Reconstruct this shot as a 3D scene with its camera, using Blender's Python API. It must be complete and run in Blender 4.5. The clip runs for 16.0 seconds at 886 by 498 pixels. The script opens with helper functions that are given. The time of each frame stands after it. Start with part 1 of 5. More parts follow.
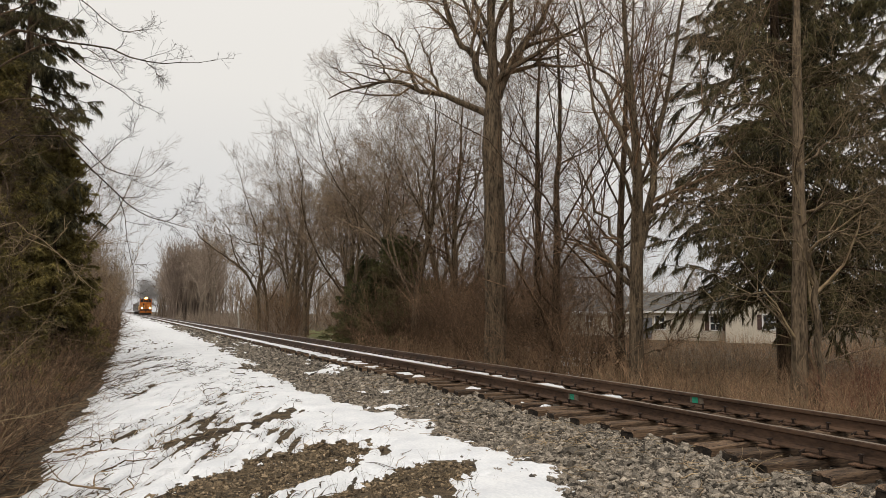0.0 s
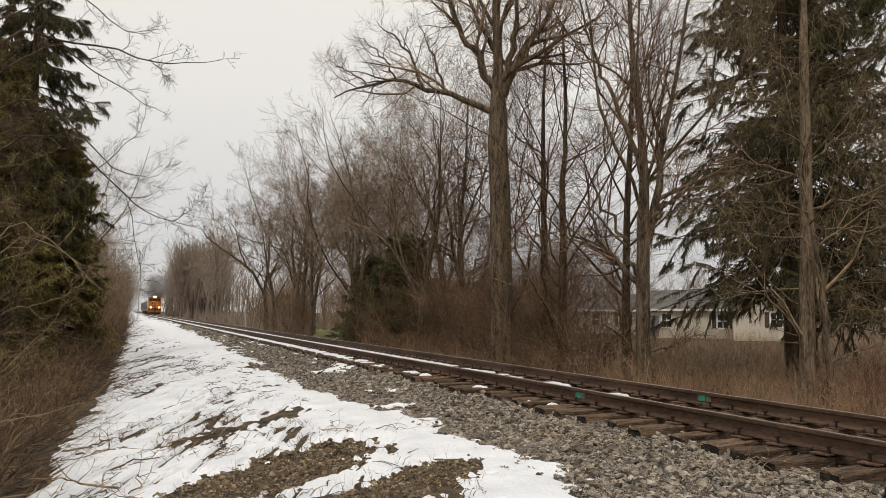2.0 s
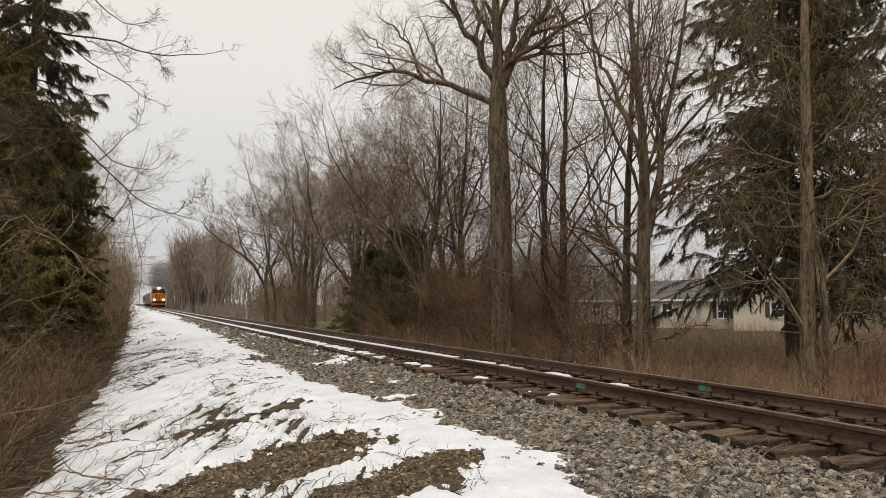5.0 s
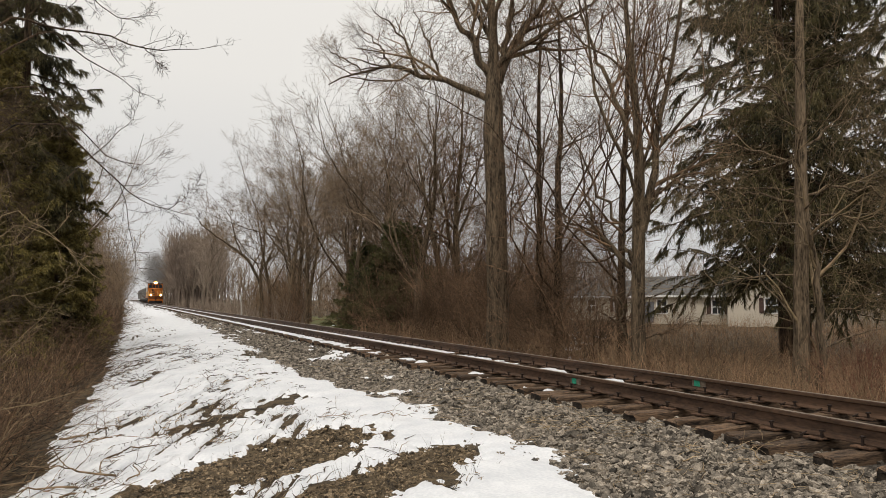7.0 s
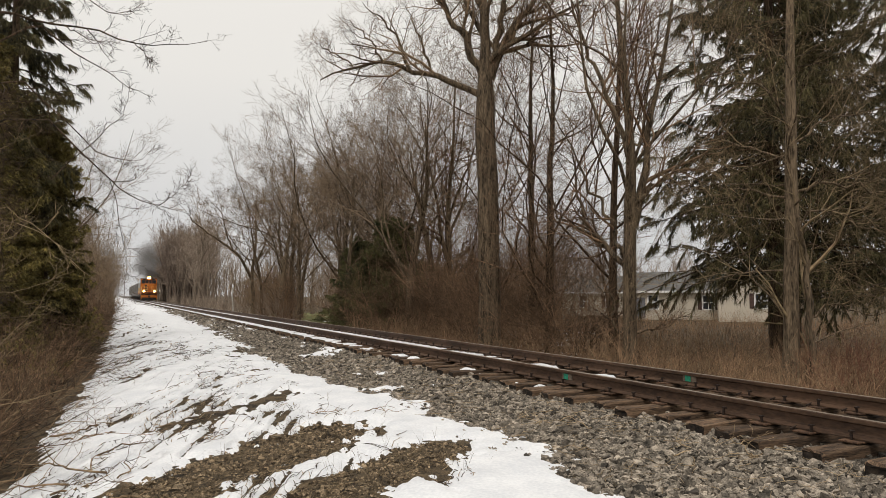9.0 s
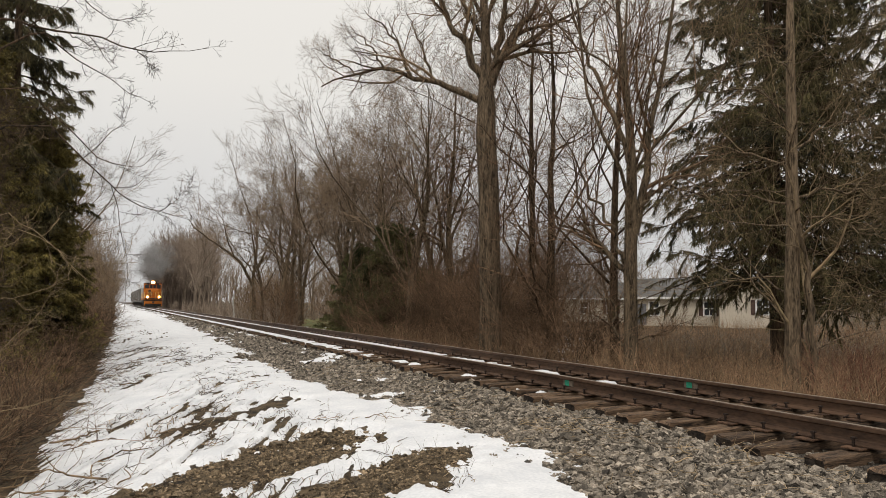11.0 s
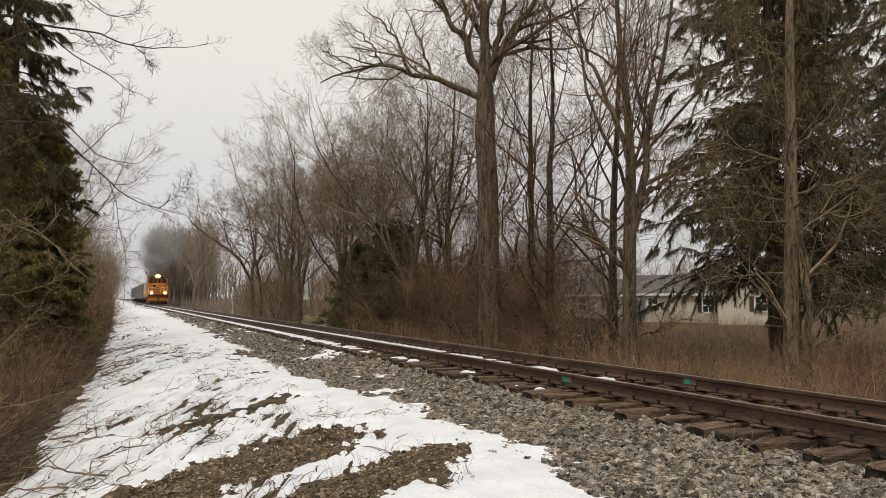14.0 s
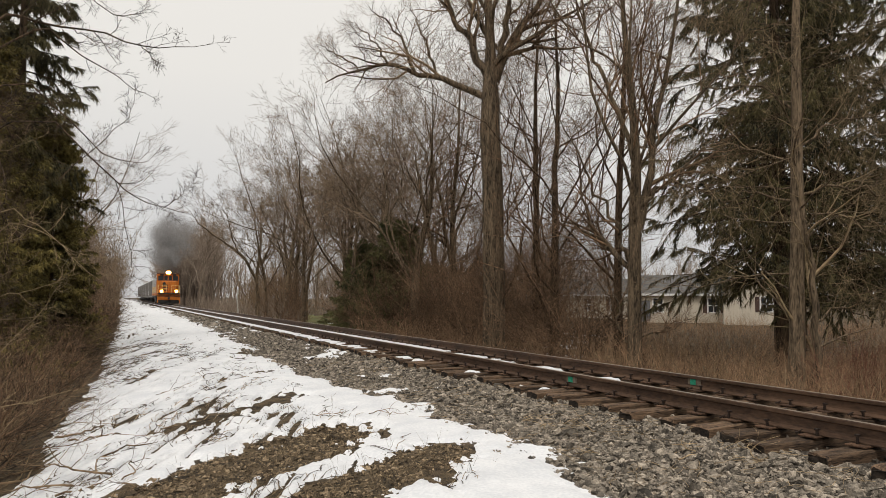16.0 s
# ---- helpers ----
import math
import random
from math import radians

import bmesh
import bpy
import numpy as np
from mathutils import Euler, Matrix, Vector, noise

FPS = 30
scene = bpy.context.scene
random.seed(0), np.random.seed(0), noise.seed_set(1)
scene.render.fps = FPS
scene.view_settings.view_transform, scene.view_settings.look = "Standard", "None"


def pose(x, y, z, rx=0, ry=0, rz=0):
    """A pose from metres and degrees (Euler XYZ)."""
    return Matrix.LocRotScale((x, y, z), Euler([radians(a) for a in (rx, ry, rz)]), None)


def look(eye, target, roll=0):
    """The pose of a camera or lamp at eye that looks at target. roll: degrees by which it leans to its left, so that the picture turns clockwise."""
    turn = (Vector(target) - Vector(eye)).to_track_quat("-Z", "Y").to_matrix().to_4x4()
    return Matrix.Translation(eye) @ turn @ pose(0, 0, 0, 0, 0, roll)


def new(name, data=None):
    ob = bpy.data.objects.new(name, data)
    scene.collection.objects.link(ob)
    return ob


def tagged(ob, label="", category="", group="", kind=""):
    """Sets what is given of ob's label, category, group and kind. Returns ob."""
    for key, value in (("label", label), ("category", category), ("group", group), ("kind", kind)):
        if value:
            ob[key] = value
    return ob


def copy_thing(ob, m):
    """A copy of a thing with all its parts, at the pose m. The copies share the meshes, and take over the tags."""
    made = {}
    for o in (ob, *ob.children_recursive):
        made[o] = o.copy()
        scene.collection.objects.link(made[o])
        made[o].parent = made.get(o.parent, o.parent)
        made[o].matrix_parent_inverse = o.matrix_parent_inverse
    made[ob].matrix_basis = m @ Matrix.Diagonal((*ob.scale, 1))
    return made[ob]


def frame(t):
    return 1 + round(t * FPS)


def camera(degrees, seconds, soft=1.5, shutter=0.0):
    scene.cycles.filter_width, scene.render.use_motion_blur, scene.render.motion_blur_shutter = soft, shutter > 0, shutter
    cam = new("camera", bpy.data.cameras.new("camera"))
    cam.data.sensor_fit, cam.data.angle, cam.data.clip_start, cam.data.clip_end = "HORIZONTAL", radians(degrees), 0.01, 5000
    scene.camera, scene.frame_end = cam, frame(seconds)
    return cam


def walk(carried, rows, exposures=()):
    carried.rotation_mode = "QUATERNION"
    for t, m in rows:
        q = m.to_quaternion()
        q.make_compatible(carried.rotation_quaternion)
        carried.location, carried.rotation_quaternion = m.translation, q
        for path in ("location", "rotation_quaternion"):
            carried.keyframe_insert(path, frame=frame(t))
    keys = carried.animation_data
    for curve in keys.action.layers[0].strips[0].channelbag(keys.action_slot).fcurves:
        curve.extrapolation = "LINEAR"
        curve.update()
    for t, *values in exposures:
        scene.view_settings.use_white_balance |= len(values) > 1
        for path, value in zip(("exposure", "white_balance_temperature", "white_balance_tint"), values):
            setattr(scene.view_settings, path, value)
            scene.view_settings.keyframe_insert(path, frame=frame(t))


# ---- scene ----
# ---- camera ----
EYE = (0.0, 0.0, 1.12)
cam = camera(64.82, 16.0, soft=0.6)
walk(cam, [
    (0, look(EYE, (8.3334, 18.0849, 2.9883), 0.640)),
    (0.5, look(EYE, (8.3024, 18.1006, 2.9738), 0.701)),
    (1, look(EYE, (8.2510, 18.1255, 2.9604), 0.639)),
    (1.5, look(EYE, (8.1947, 18.1507, 2.9632), 0.560)),
    (2, look(EYE, (8.1787, 18.1597, 2.9459), 0.472)),
    (2.5, look(EYE, (8.1818, 18.1623, 2.9061), 0.310)),
    (3, look(EYE, (8.1936, 18.1609, 2.8653), 0.204)),
    (3.5, look(EYE, (8.1914, 18.1658, 2.8240), 0.153)),
    (4, look(EYE, (8.1723, 18.1796, 2.7680), 0.168)),
    (6.5, look(EYE, (8.2552, 18.1539, 2.6331), 0.223)),
    (7, look(EYE, (8.3055, 18.1352, 2.5806), 0.234)),
    (7.5, look(EYE, (8.3280, 18.1323, 2.4853), 0.271)),
    (8, look(EYE, (8.3783, 18.1140, 2.4187), 0.251)),
    (8.5, look(EYE, (8.4618, 18.0745, 2.4278), 0.218)),
    (9, look(EYE, (8.5177, 18.0453, 2.4675), 0.142)),
    (11.5, look(EYE, (8.4906, 18.0429, 2.6568), 0.186)),
    (12, look(EYE, (8.5455, 18.0177, 2.6491), 0.209)),
    (12.5, look(EYE, (8.5703, 18.0073, 2.6326), 0.255)),
    (13, look(EYE, (8.5639, 18.0120, 2.6128), 0.255)),
    (13.5, look(EYE, (8.5523, 18.0201, 2.5813), 0.236)),
    (14, look(EYE, (8.5186, 18.0389, 2.5458), 0.155)),
    (14.5, look(EYE, (8.4790, 18.0609, 2.5022), 0.135)),
    (15, look(EYE, (8.4522, 18.0753, 2.4778), 0.162)),
    (15.5, look(EYE, (8.4300, 18.0842, 2.4970), 0.242)),
    (16, look(EYE, (8.3951, 18.0975, 2.5349), 0.297)),
])

# ---- world, sun, exposure ----
world = bpy.data.worlds.new("overcast")
scene.world = world
world.use_nodes = True
wt = world.node_tree
wt.nodes.clear()
w_out = wt.nodes.new("ShaderNodeOutputWorld")
w_bg = wt.nodes.new("ShaderNodeBackground")
w_sky = wt.nodes.new("ShaderNodeTexSky")
w_sky.sky_type, w_sky.sun_disc = "NISHITA", False
w_sky.sun_elevation, w_sky.sun_rotation = radians(38), radians(200)
w_geo = wt.nodes.new("ShaderNodeTexCoord")
w_sep = wt.nodes.new("ShaderNodeSeparateXYZ")
w_ramp = wt.nodes.new("ShaderNodeValToRGB")
w_mix = wt.nodes.new("ShaderNodeMix")
w_mix.data_type = "RGBA"
# a closed grey cloud deck, brighter overhead than at the horizon
els = w_ramp.color_ramp.elements
els[0].position, els[0].color = 0.0, (0.605, 0.598, 0.600, 1)
els[1].position, els[1].color = 1.0, (1.31, 1.265, 1.18, 1)
for p, c in ((0.12, (0.695, 0.683, 0.672)), (0.30, (0.845, 0.815, 0.765)), (0.55, (0.915, 0.878, 0.822))):
    e = els.new(p)
    e.color = (*c, 1)
w_hsv = wt.nodes.new("ShaderNodeMix")
w_hsv.data_type = "RGBA"
w_hsv.blend_type = "MULTIPLY"
w_hsv.inputs[0].default_value = 1.0
w_hsv.inputs[7].default_value = (0.1, 0.1, 0.1, 1)
wt.links.new(w_geo.outputs["Generated"], w_sep.inputs[0])
wt.links.new(w_sep.outputs[2], w_ramp.inputs[0])
wt.links.new(w_sky.outputs[0], w_hsv.inputs[6])
w_mix.inputs[0].default_value = 0.96
wt.links.new(w_hsv.outputs[2], w_mix.inputs[6])
wt.links.new(w_ramp.outputs[0], w_mix.inputs[7])
wt.links.new(w_mix.outputs[2], w_bg.inputs[0])
w_bg.inputs[1].default_value = 1.0
wt.links.new(w_bg.outputs[0], w_out.inputs[0])

sun_data = bpy.data.lights.new("sun", "SUN")
sun_data.energy, sun_data.angle, sun_data.color = 1.2, radians(14), (1.0, 0.96, 0.90)
sun = new("sun", sun_data)
sun.matrix_world = look((0, 0, 60), (22, 34, 0))
scene.view_settings.exposure = 0.0

# ---- materials ----
def material(name, rough=0.8, metal=0.0, spec=0.3):
    m = bpy.data.materials.new(name)
    m.use_nodes = True
    b = m.node_tree.nodes["Principled BSDF"]
    b.inputs["Roughness"].default_value, b.inputs["Metallic"].default_value = rough, metal
    b.inputs["Specular IOR Level"].default_value = spec
    return m, m.node_tree, b


def surface(name, dark, light, scale=8.0, fine=60.0, rough=0.85, metal=0.0, bump=0.3, dist=0.01, stretch=(1, 1, 1), jitter="", jit=0.35, spec=0.3):
    """Two tones mixed by coarse and fine noise in object space, with relief; jitter varies the tone per object or per island."""
    m, t, b = material(name, rough, metal, spec)
    n, l = t.nodes, t.links
    co, mp = n.new("ShaderNodeTexCoord"), n.new("ShaderNodeMapping")
    mp.inputs["Scale"].default_value = stretch
    l.new(co.outputs["Object"], mp.inputs[0])
    a, c = n.new("ShaderNodeTexNoise"), n.new("ShaderNodeTexNoise")
    for q, s in ((a, scale), (c, fine)):
        q.inputs["Scale"].default_value = s
        q.inputs["Detail"].default_value = 4
        l.new(mp.outputs[0], q.inputs["Vector"])
    add = n.new("ShaderNodeMath")
    add.operation = "ADD"
    l.new(a.outputs[0], add.inputs[0]), l.new(c.outputs[0], add.inputs[1])
    rng = n.new("ShaderNodeMapRange")
    rng.inputs[1].default_value, rng.inputs[2].default_value = 0.78, 1.22
    l.new(add.outputs[0], rng.inputs[0])
    mix = n.new("ShaderNodeMix")
    mix.data_type = "RGBA"
    mix.inputs[6].default_value, mix.inputs[7].default_value = (*dark, 1), (*light, 1)
    l.new(rng.outputs[0], mix.inputs[0])
    col = mix.outputs[2]
    if jitter:
        src = n.new("ShaderNodeObjectInfo" if jitter == "object" else "ShaderNodeNewGeometry")
        hsv = n.new("ShaderNodeHueSaturation")
        r2 = n.new("ShaderNodeMapRange")
        r2.inputs[3].default_value, r2.inputs[4].default_value = 1 - jit, 1 + jit
        l.new(src.outputs["Random" if jitter == "object" else "Random Per Island"], r2.inputs[0])
        l.new(r2.outputs[0], hsv.inputs["Value"]), l.new(col, hsv.inputs["Color"])
        col = hsv.outputs[0]
    l.new(col, b.inputs["Base Color"])
    if bump:
        bp = n.new("ShaderNodeBump")
        bp.inputs["Strength"].default_value, bp.inputs["Distance"].default_value = bump, dist
        l.new(add.outputs[0], bp.inputs["Height"]), l.new(bp.outputs[0], b.inputs["Normal"])
    return m


def glow(name, colour, strength):
    m, t, b = material(name, 0.3)
    b.inputs["Base Color"].default_value = (*colour, 1)
    b.inputs["Emission Color"].default_value = (*colour, 1)
    b.inputs["Emission Strength"].default_value = strength
    return m


SOIL = surface("dead_grass_soil", (0.008, 0.006, 0.004), (0.150, 0.107, 0.060), 5, 55, 0.95, bump=0.8, dist=0.03)
SNOW = surface("old_snow", (0.64, 0.65, 0.675), (0.79, 0.79, 0.80), 2.0, 30, 0.6, bump=0.35, dist=0.012, spec=0.25)
STONE = surface("ballast_stone", (0.080, 0.068, 0.054), (0.300, 0.255, 0.203), 9, 60, 0.85, bump=0.35, dist=0.004, jitter="island", jit=0.8)
GRIT = surface("brown_grit", (0.035, 0.026, 0.016), (0.29, 0.215, 0.135), 14, 70, 0.95, bump=0.3, dist=0.004, jitter="island", jit=0.7)
# bed colour darkened to paint the shade in the gaps between stones
BALLAST = surface("gap_shaded_ballast_bed", (0.014, 0.011, 0.009), (0.19, 0.16, 0.127), 45, 120, 0.95, bump=1.0, dist=0.03)
RAIL = surface("weathered_rail_steel", (0.040, 0.022, 0.013), (0.105, 0.060, 0.036), 3, 40, 0.65, metal=0.0, bump=0.08, dist=0.001, stretch=(1, 0.3, 1))
RAIL_TOP = surface("worn_rail_head", (0.26, 0.205, 0.16), (0.44, 0.37, 0.31), 3, 50, 0.4, metal=0.6, bump=0.05, dist=0.001, stretch=(1, 0.1, 1))
TIE = surface("weathered_tie_wood", (0.012, 0.008, 0.006), (0.165, 0.105, 0.064), 6, 34, 0.9, bump=0.7, dist=0.008, stretch=(0.35, 3, 3), jitter="object", jit=0.4)
# end faces darkened for creosote and for the shade on their upright side
TIE_END = surface("shaded_creosoted_tie_end", (0.008, 0.006, 0.005), (0.045, 0.032, 0.022), 10, 50, 0.9, bump=0.7, dist=0.006)
RUST = surface("rusted_plate", (0.045, 0.025, 0.016), (0.16, 0.092, 0.056), 9, 60, 0.8, metal=0.2, bump=0.3, dist=0.002, jitter="object", jit=0.35)
IRON = surface("spike_iron", (0.02, 0.014, 0.012), (0.06, 0.04, 0.03), 30, 90, 0.7, metal=0.4)
GREEN = surface("green_marking_paint", (0.012, 0.16, 0.095), (0.04, 0.34, 0.21), 20, 90, 0.7, bump=0.1, dist=0.001)
PALE = surface("pale_sprayed_paint", (0.10, 0.075, 0.055), (0.21, 0.165, 0.125), 12, 60, 0.8, bump=0.1, dist=0.001)
BARK = surface("grey_brown_bark", (0.034, 0.024, 0.014), (0.215, 0.157, 0.100), 3, 13, 0.92, bump=0.8, dist=0.02, stretch=(3, 3, 0.5), jitter="object", jit=0.2)
# far bark lightened: the aerial haze is put into its colour
BARK_HAZE = surface("hazed_far_bark", (0.10, 0.078, 0.058), (0.27, 0.212, 0.160), 3, 13, 0.95, bump=0.4, dist=0.02, stretch=(3, 3, 0.5), jitter="object", jit=0.2)
BARK_DARK = surface("dark_bark", (0.012, 0.008, 0.005), (0.130, 0.085, 0.050), 3, 13, 0.92, bump=0.8, dist=0.02, stretch=(3, 3, 0.5), jitter="object", jit=0.2)
TWIG = surface("bare_twigs", (0.050, 0.032, 0.018), (0.325, 0.225, 0.135), 0.8, 9, 0.9, bump=0, jitter="island", jit=0.3)
TWIG_RED = surface("reddish_twigs", (0.045, 0.026, 0.014), (0.288, 0.180, 0.105), 0.8, 9, 0.9, bump=0, jitter="island", jit=0.3)
TWIG_PALE = surface("pale_dead_twigs", (0.12, 0.084, 0.047), (0.32, 0.236, 0.136), 0.8, 9, 0.9, bump=0, jitter="island", jit=0.3)
SPRUCE = surface("spruce_needles", (0.009, 0.010, 0.004), (0.150, 0.124, 0.049), 0.7, 12, 0.75, bump=0, jitter="island", jit=0.4)
# distance haze painted into three twig tones: far, grove and, more weakly, middle
TWIG_HAZE = surface("hazed_far_twigs", (0.20, 0.153, 0.115), (0.385, 0.305, 0.238), 0.3, 5, 0.95, bump=0, jitter="island", jit=0.3)
TWIG_GROVE_HAZE = surface("hazed_grove_twigs", (0.18, 0.138, 0.110), (0.35, 0.272, 0.218), 0.2, 4, 0.95, bump=0, jitter="island", jit=0.25)
TWIG_MID_HAZE = surface("hazed_mid_twigs", (0.095, 0.067, 0.044), (0.325, 0.236, 0.156), 0.5, 7, 0.95, bump=0, jitter="island", jit=0.3)
PINE = surface("pine_needles", (0.022, 0.028, 0.009), (0.150, 0.142, 0.050), 0.7, 12, 0.75, bump=0, jitter="island", jit=0.4)
CEDAR = surface("cedar_foliage", (0.022, 0.020, 0.005), (0.255, 0.200, 0.060), 0.6, 10, 0.8, bump=0, jitter="island", jit=0.4)
BRUSH = surface("brown_brush", (0.052, 0.029, 0.015), (0.47, 0.298, 0.176), 0.5, 8, 0.95, bump=0, jitter="island", jit=0.35)
REDSTEM = surface("red_brown_stems", (0.085, 0.036, 0.022), (0.30, 0.14, 0.085), 0.6, 8, 0.9, bump=0, jitter="island", jit=0.35)
STRAW = surface("dry_straw", (0.15, 0.105, 0.058), (0.46, 0.34, 0.205), 0.6, 8, 0.9, bump=0, jitter="island", jit=0.3)
LAWN = surface("winter_lawn", (0.07, 0.075, 0.025), (0.17, 0.17, 0.06), 0.4, 9, 0.95, bump=0.4, dist=0.02)
BIRCH = surface("pale_peeled_bark", (0.28, 0.26, 0.23), (0.60, 0.57, 0.52), 3, 20, 0.85)

# ---- mesh helpers ----
rs = np.random.RandomState(7)


def mesh_of(name, V, F, mat, smooth=False, mats=None, index=None):
    """A mesh from a vertex array and one or more face arrays of equal row length."""
    me = bpy.data.meshes.new(name)
    V = np.asarray(V, np.float32)
    F = [np.asarray(f, np.int32) for f in (F if isinstance(F, list) else [F]) if len(f)]
    me.vertices.add(len(V))
    me.vertices.foreach_set("co", V.ravel())
    loops = np.concatenate([f.ravel() for f in F])
    totals = np.concatenate([np.full(len(f), f.shape[1], np.int32) for f in F])
    me.loops.add(len(loops))
    me.loops.foreach_set("vertex_index", loops)
    me.polygons.add(len(totals))
    me.polygons.foreach_set("loop_start", np.concatenate(([0], np.cumsum(totals)[:-1])).astype(np.int32))
    me.polygons.foreach_set("loop_total", totals)
    for m in (mats or [mat]):
        me.materials.append(m)
    if index is not None:
        me.polygons.foreach_set("material_index", np.asarray(index, np.int32))
    me.polygons.foreach_set("use_smooth", np.full(len(totals), smooth))
    me.update(calc_edges=True)
    me.validate()
    return me


def child(ob, parent, label=""):
    ob.parent = parent
    return tagged(ob, label)


def part(name, bm, mat, parent, label=""):
    me = bpy.data.meshes.new(name)
    bm.to_mesh(me)
    bm.free()
    me.materials.append(mat)
    return child(new(name, me), parent, label)


def box_bm(sx, sy, sz, x=0, y=0, z=0, bevel=0.0, bm=None):
    """A box of that size centred on x, y with its base at z."""
    bm = bm or bmesh.new()
    made = bmesh.ops.create_cube(bm, size=1.0, matrix=Matrix.Translation((x, y, z + sz / 2)) @ Matrix.Diagonal((sx, sy, sz, 1)))
    if bevel:
        edges = list({e for v in made["verts"] for e in v.link_edges})
        bmesh.ops.bevel(bm, geom=edges, offset=bevel, segments=2, affect="EDGES", profile=0.5)
    return bm


def cyl_bm(r, depth, m, segments=16, r2=None, bm=None):
    bm = bm or bmesh.new()
    bmesh.ops.create_cone(bm, cap_ends=True, segments=segments, radius1=r, radius2=r if r2 is None else r2, depth=depth, matrix=m)
    return bm


def rod_bm(a, b, r, segments=8, bm=None):
    a, b = Vector(a), Vector(b)
    return cyl_bm(r, (b - a).length, Matrix.Translation((a + b) / 2) @ (b - a).to_track_quat("Z", "Y").to_matrix().to_4x4(), segments, bm=bm)


def tubes(P, R, sides):
    """Tubes along the polylines P (B, n, 3) with radii R (B, n)."""
    B, n, _ = P.shape
    T = np.gradient(P, axis=1)
    T /= np.linalg.norm(T, axis=2, keepdims=True) + 1e-9
    ref = np.where(np.abs(T[:, :1, 2:3]) > 0.9, [[[1.0, 0, 0]]], [[[0, 0, 1.0]]])
    U = np.cross(T, ref)
    U /= np.linalg.norm(U, axis=2, keepdims=True) + 1e-9
    W = np.cross(T, U)
    ang = np.arange(sides) / sides * 2 * np.pi
    V = P[:, :, None] + R[:, :, None, None] * (np.cos(ang)[:, None] * U[:, :, None] + np.sin(ang)[:, None] * W[:, :, None])
    base = (np.arange(B) * n * sides)[:, None, None] + (np.arange(n - 1) * sides)[None, :, None]
    k, k2 = np.arange(sides), (np.arange(sides) + 1) % sides
    F = np.stack([base + k, base + k2, base + sides + k2, base + sides + k], -1).reshape(-1, 4)
    return V.reshape(-1, 3), F


def joined(pieces):
    """Vertex and face arrays put together."""
    Vs, Fs, off = [], [], 0
    for V, F in pieces:
        Vs.append(V), Fs.append(F + off)
        off += len(V)
    return np.concatenate(Vs), np.concatenate(Fs)


def grow(P, R, k, t0, t1, angle, ratio, n, wiggle, up, thin=0.6, tip=0.25, seed=0, flat=0.0, minlen=0.0):
    """k children on each parent polyline: directions leave the parent by angle (radians) and bend upwards by up."""
    r = np.random.RandomState(seed)
    B, m, _ = P.shape
    length = np.linalg.norm(np.diff(P, axis=1), axis=2).sum(1)
    t = t0 + (t1 - t0) * (np.arange(k)[None] + r.rand(B, k)) / k
    f = t * (m - 1)
    i = np.minimum(f.astype(int), m - 2)
    w = (f - i)[..., None]
    rows = np.arange(B)[:, None]
    start = P[rows, i] * (1 - w) + P[rows, i + 1] * w
    tan = P[rows, i + 1] - P[rows, i]
    tan /= np.linalg.norm(tan, axis=2, keepdims=True) + 1e-9
    rad = R[rows, i] * (1 - w[..., 0]) + R[rows, i + 1] * w[..., 0]
    side = r.randn(B, k, 3)
    side[..., 2] *= 1 - flat
    side -= (side * tan).sum(-1, keepdims=True) * tan
    side /= np.linalg.norm(side, axis=2, keepdims=True) + 1e-9
    a = angle * (0.7 + 0.6 * r.rand(B, k, 1))
    d = np.cos(a) * tan + np.sin(a) * side
    L = np.maximum(ratio * length[:, None] * (1.15 - 0.65 * t) * (0.6 + 0.8 * r.rand(B, k)), minlen)
    d, start, L, rad = d.reshape(-1, 3), start.reshape(-1, 3), L.ravel(), rad.ravel()
    pts = [start]
    for s in range(n - 1):
        d = d + r.randn(*d.shape) * wiggle + [0, 0, up]
        d /= np.linalg.norm(d, axis=1, keepdims=True)
        pts.append(pts[-1] + d * (L / (n - 1))[:, None])
    C = np.stack(pts, 1)
    rr = (rad * thin)[:, None] * np.linspace(1, tip, n)[None]
    return C, rr


def curve(points, n, wiggle=0.0, seed=0):
    """A smooth polyline through a few control points."""
    p = np.array(points, float)
    r = np.random.RandomState(seed)
    q = np.concatenate([[2 * p[0] - p[1]], p, [2 * p[-1] - p[-2]]])
    out = []
    for s in np.linspace(0, len(p) - 1, n):
        i = min(int(s), len(p) - 2)
        u = s - i
        a, b, c, d = q[i:i + 4]
        out.append(0.5 * (2 * b + (c - a) * u + (2 * a - 5 * b + 4 * c - d) * u * u + (3 * b - a - 3 * c + d) * u ** 3))
    out = np.array(out)
    if wiggle:
        out[1:] += r.randn(n - 1, 3) * wiggle
    return out


def value_noise(x, y, seed=0):
    """Smooth noise in 0..1 on arrays."""
    r = np.random.RandomState(seed)
    g = r.rand(256, 256)
    xi, yi = np.floor(x).astype(int), np.floor(y).astype(int)
    u, v = x - xi, y - yi
    u, v = u * u * (3 - 2 * u), v * v * (3 - 2 * v)
    a, b = g[xi % 256, yi % 256], g[(xi + 1) % 256, yi % 256]
    c, d = g[xi % 256, (yi + 1) % 256], g[(xi + 1) % 256, (yi + 1) % 256]
    return (a * (1 - u) + b * u) * (1 - v) + (c * (1 - u) + d * u) * v


def fractal(x, y, seed=0, octaves=4):
    return sum(value_noise(x * 2 ** o, y * 2 ** o, seed + o) / 2 ** o for o in range(octaves)) / sum(1 / 2 ** o for o in range(octaves))

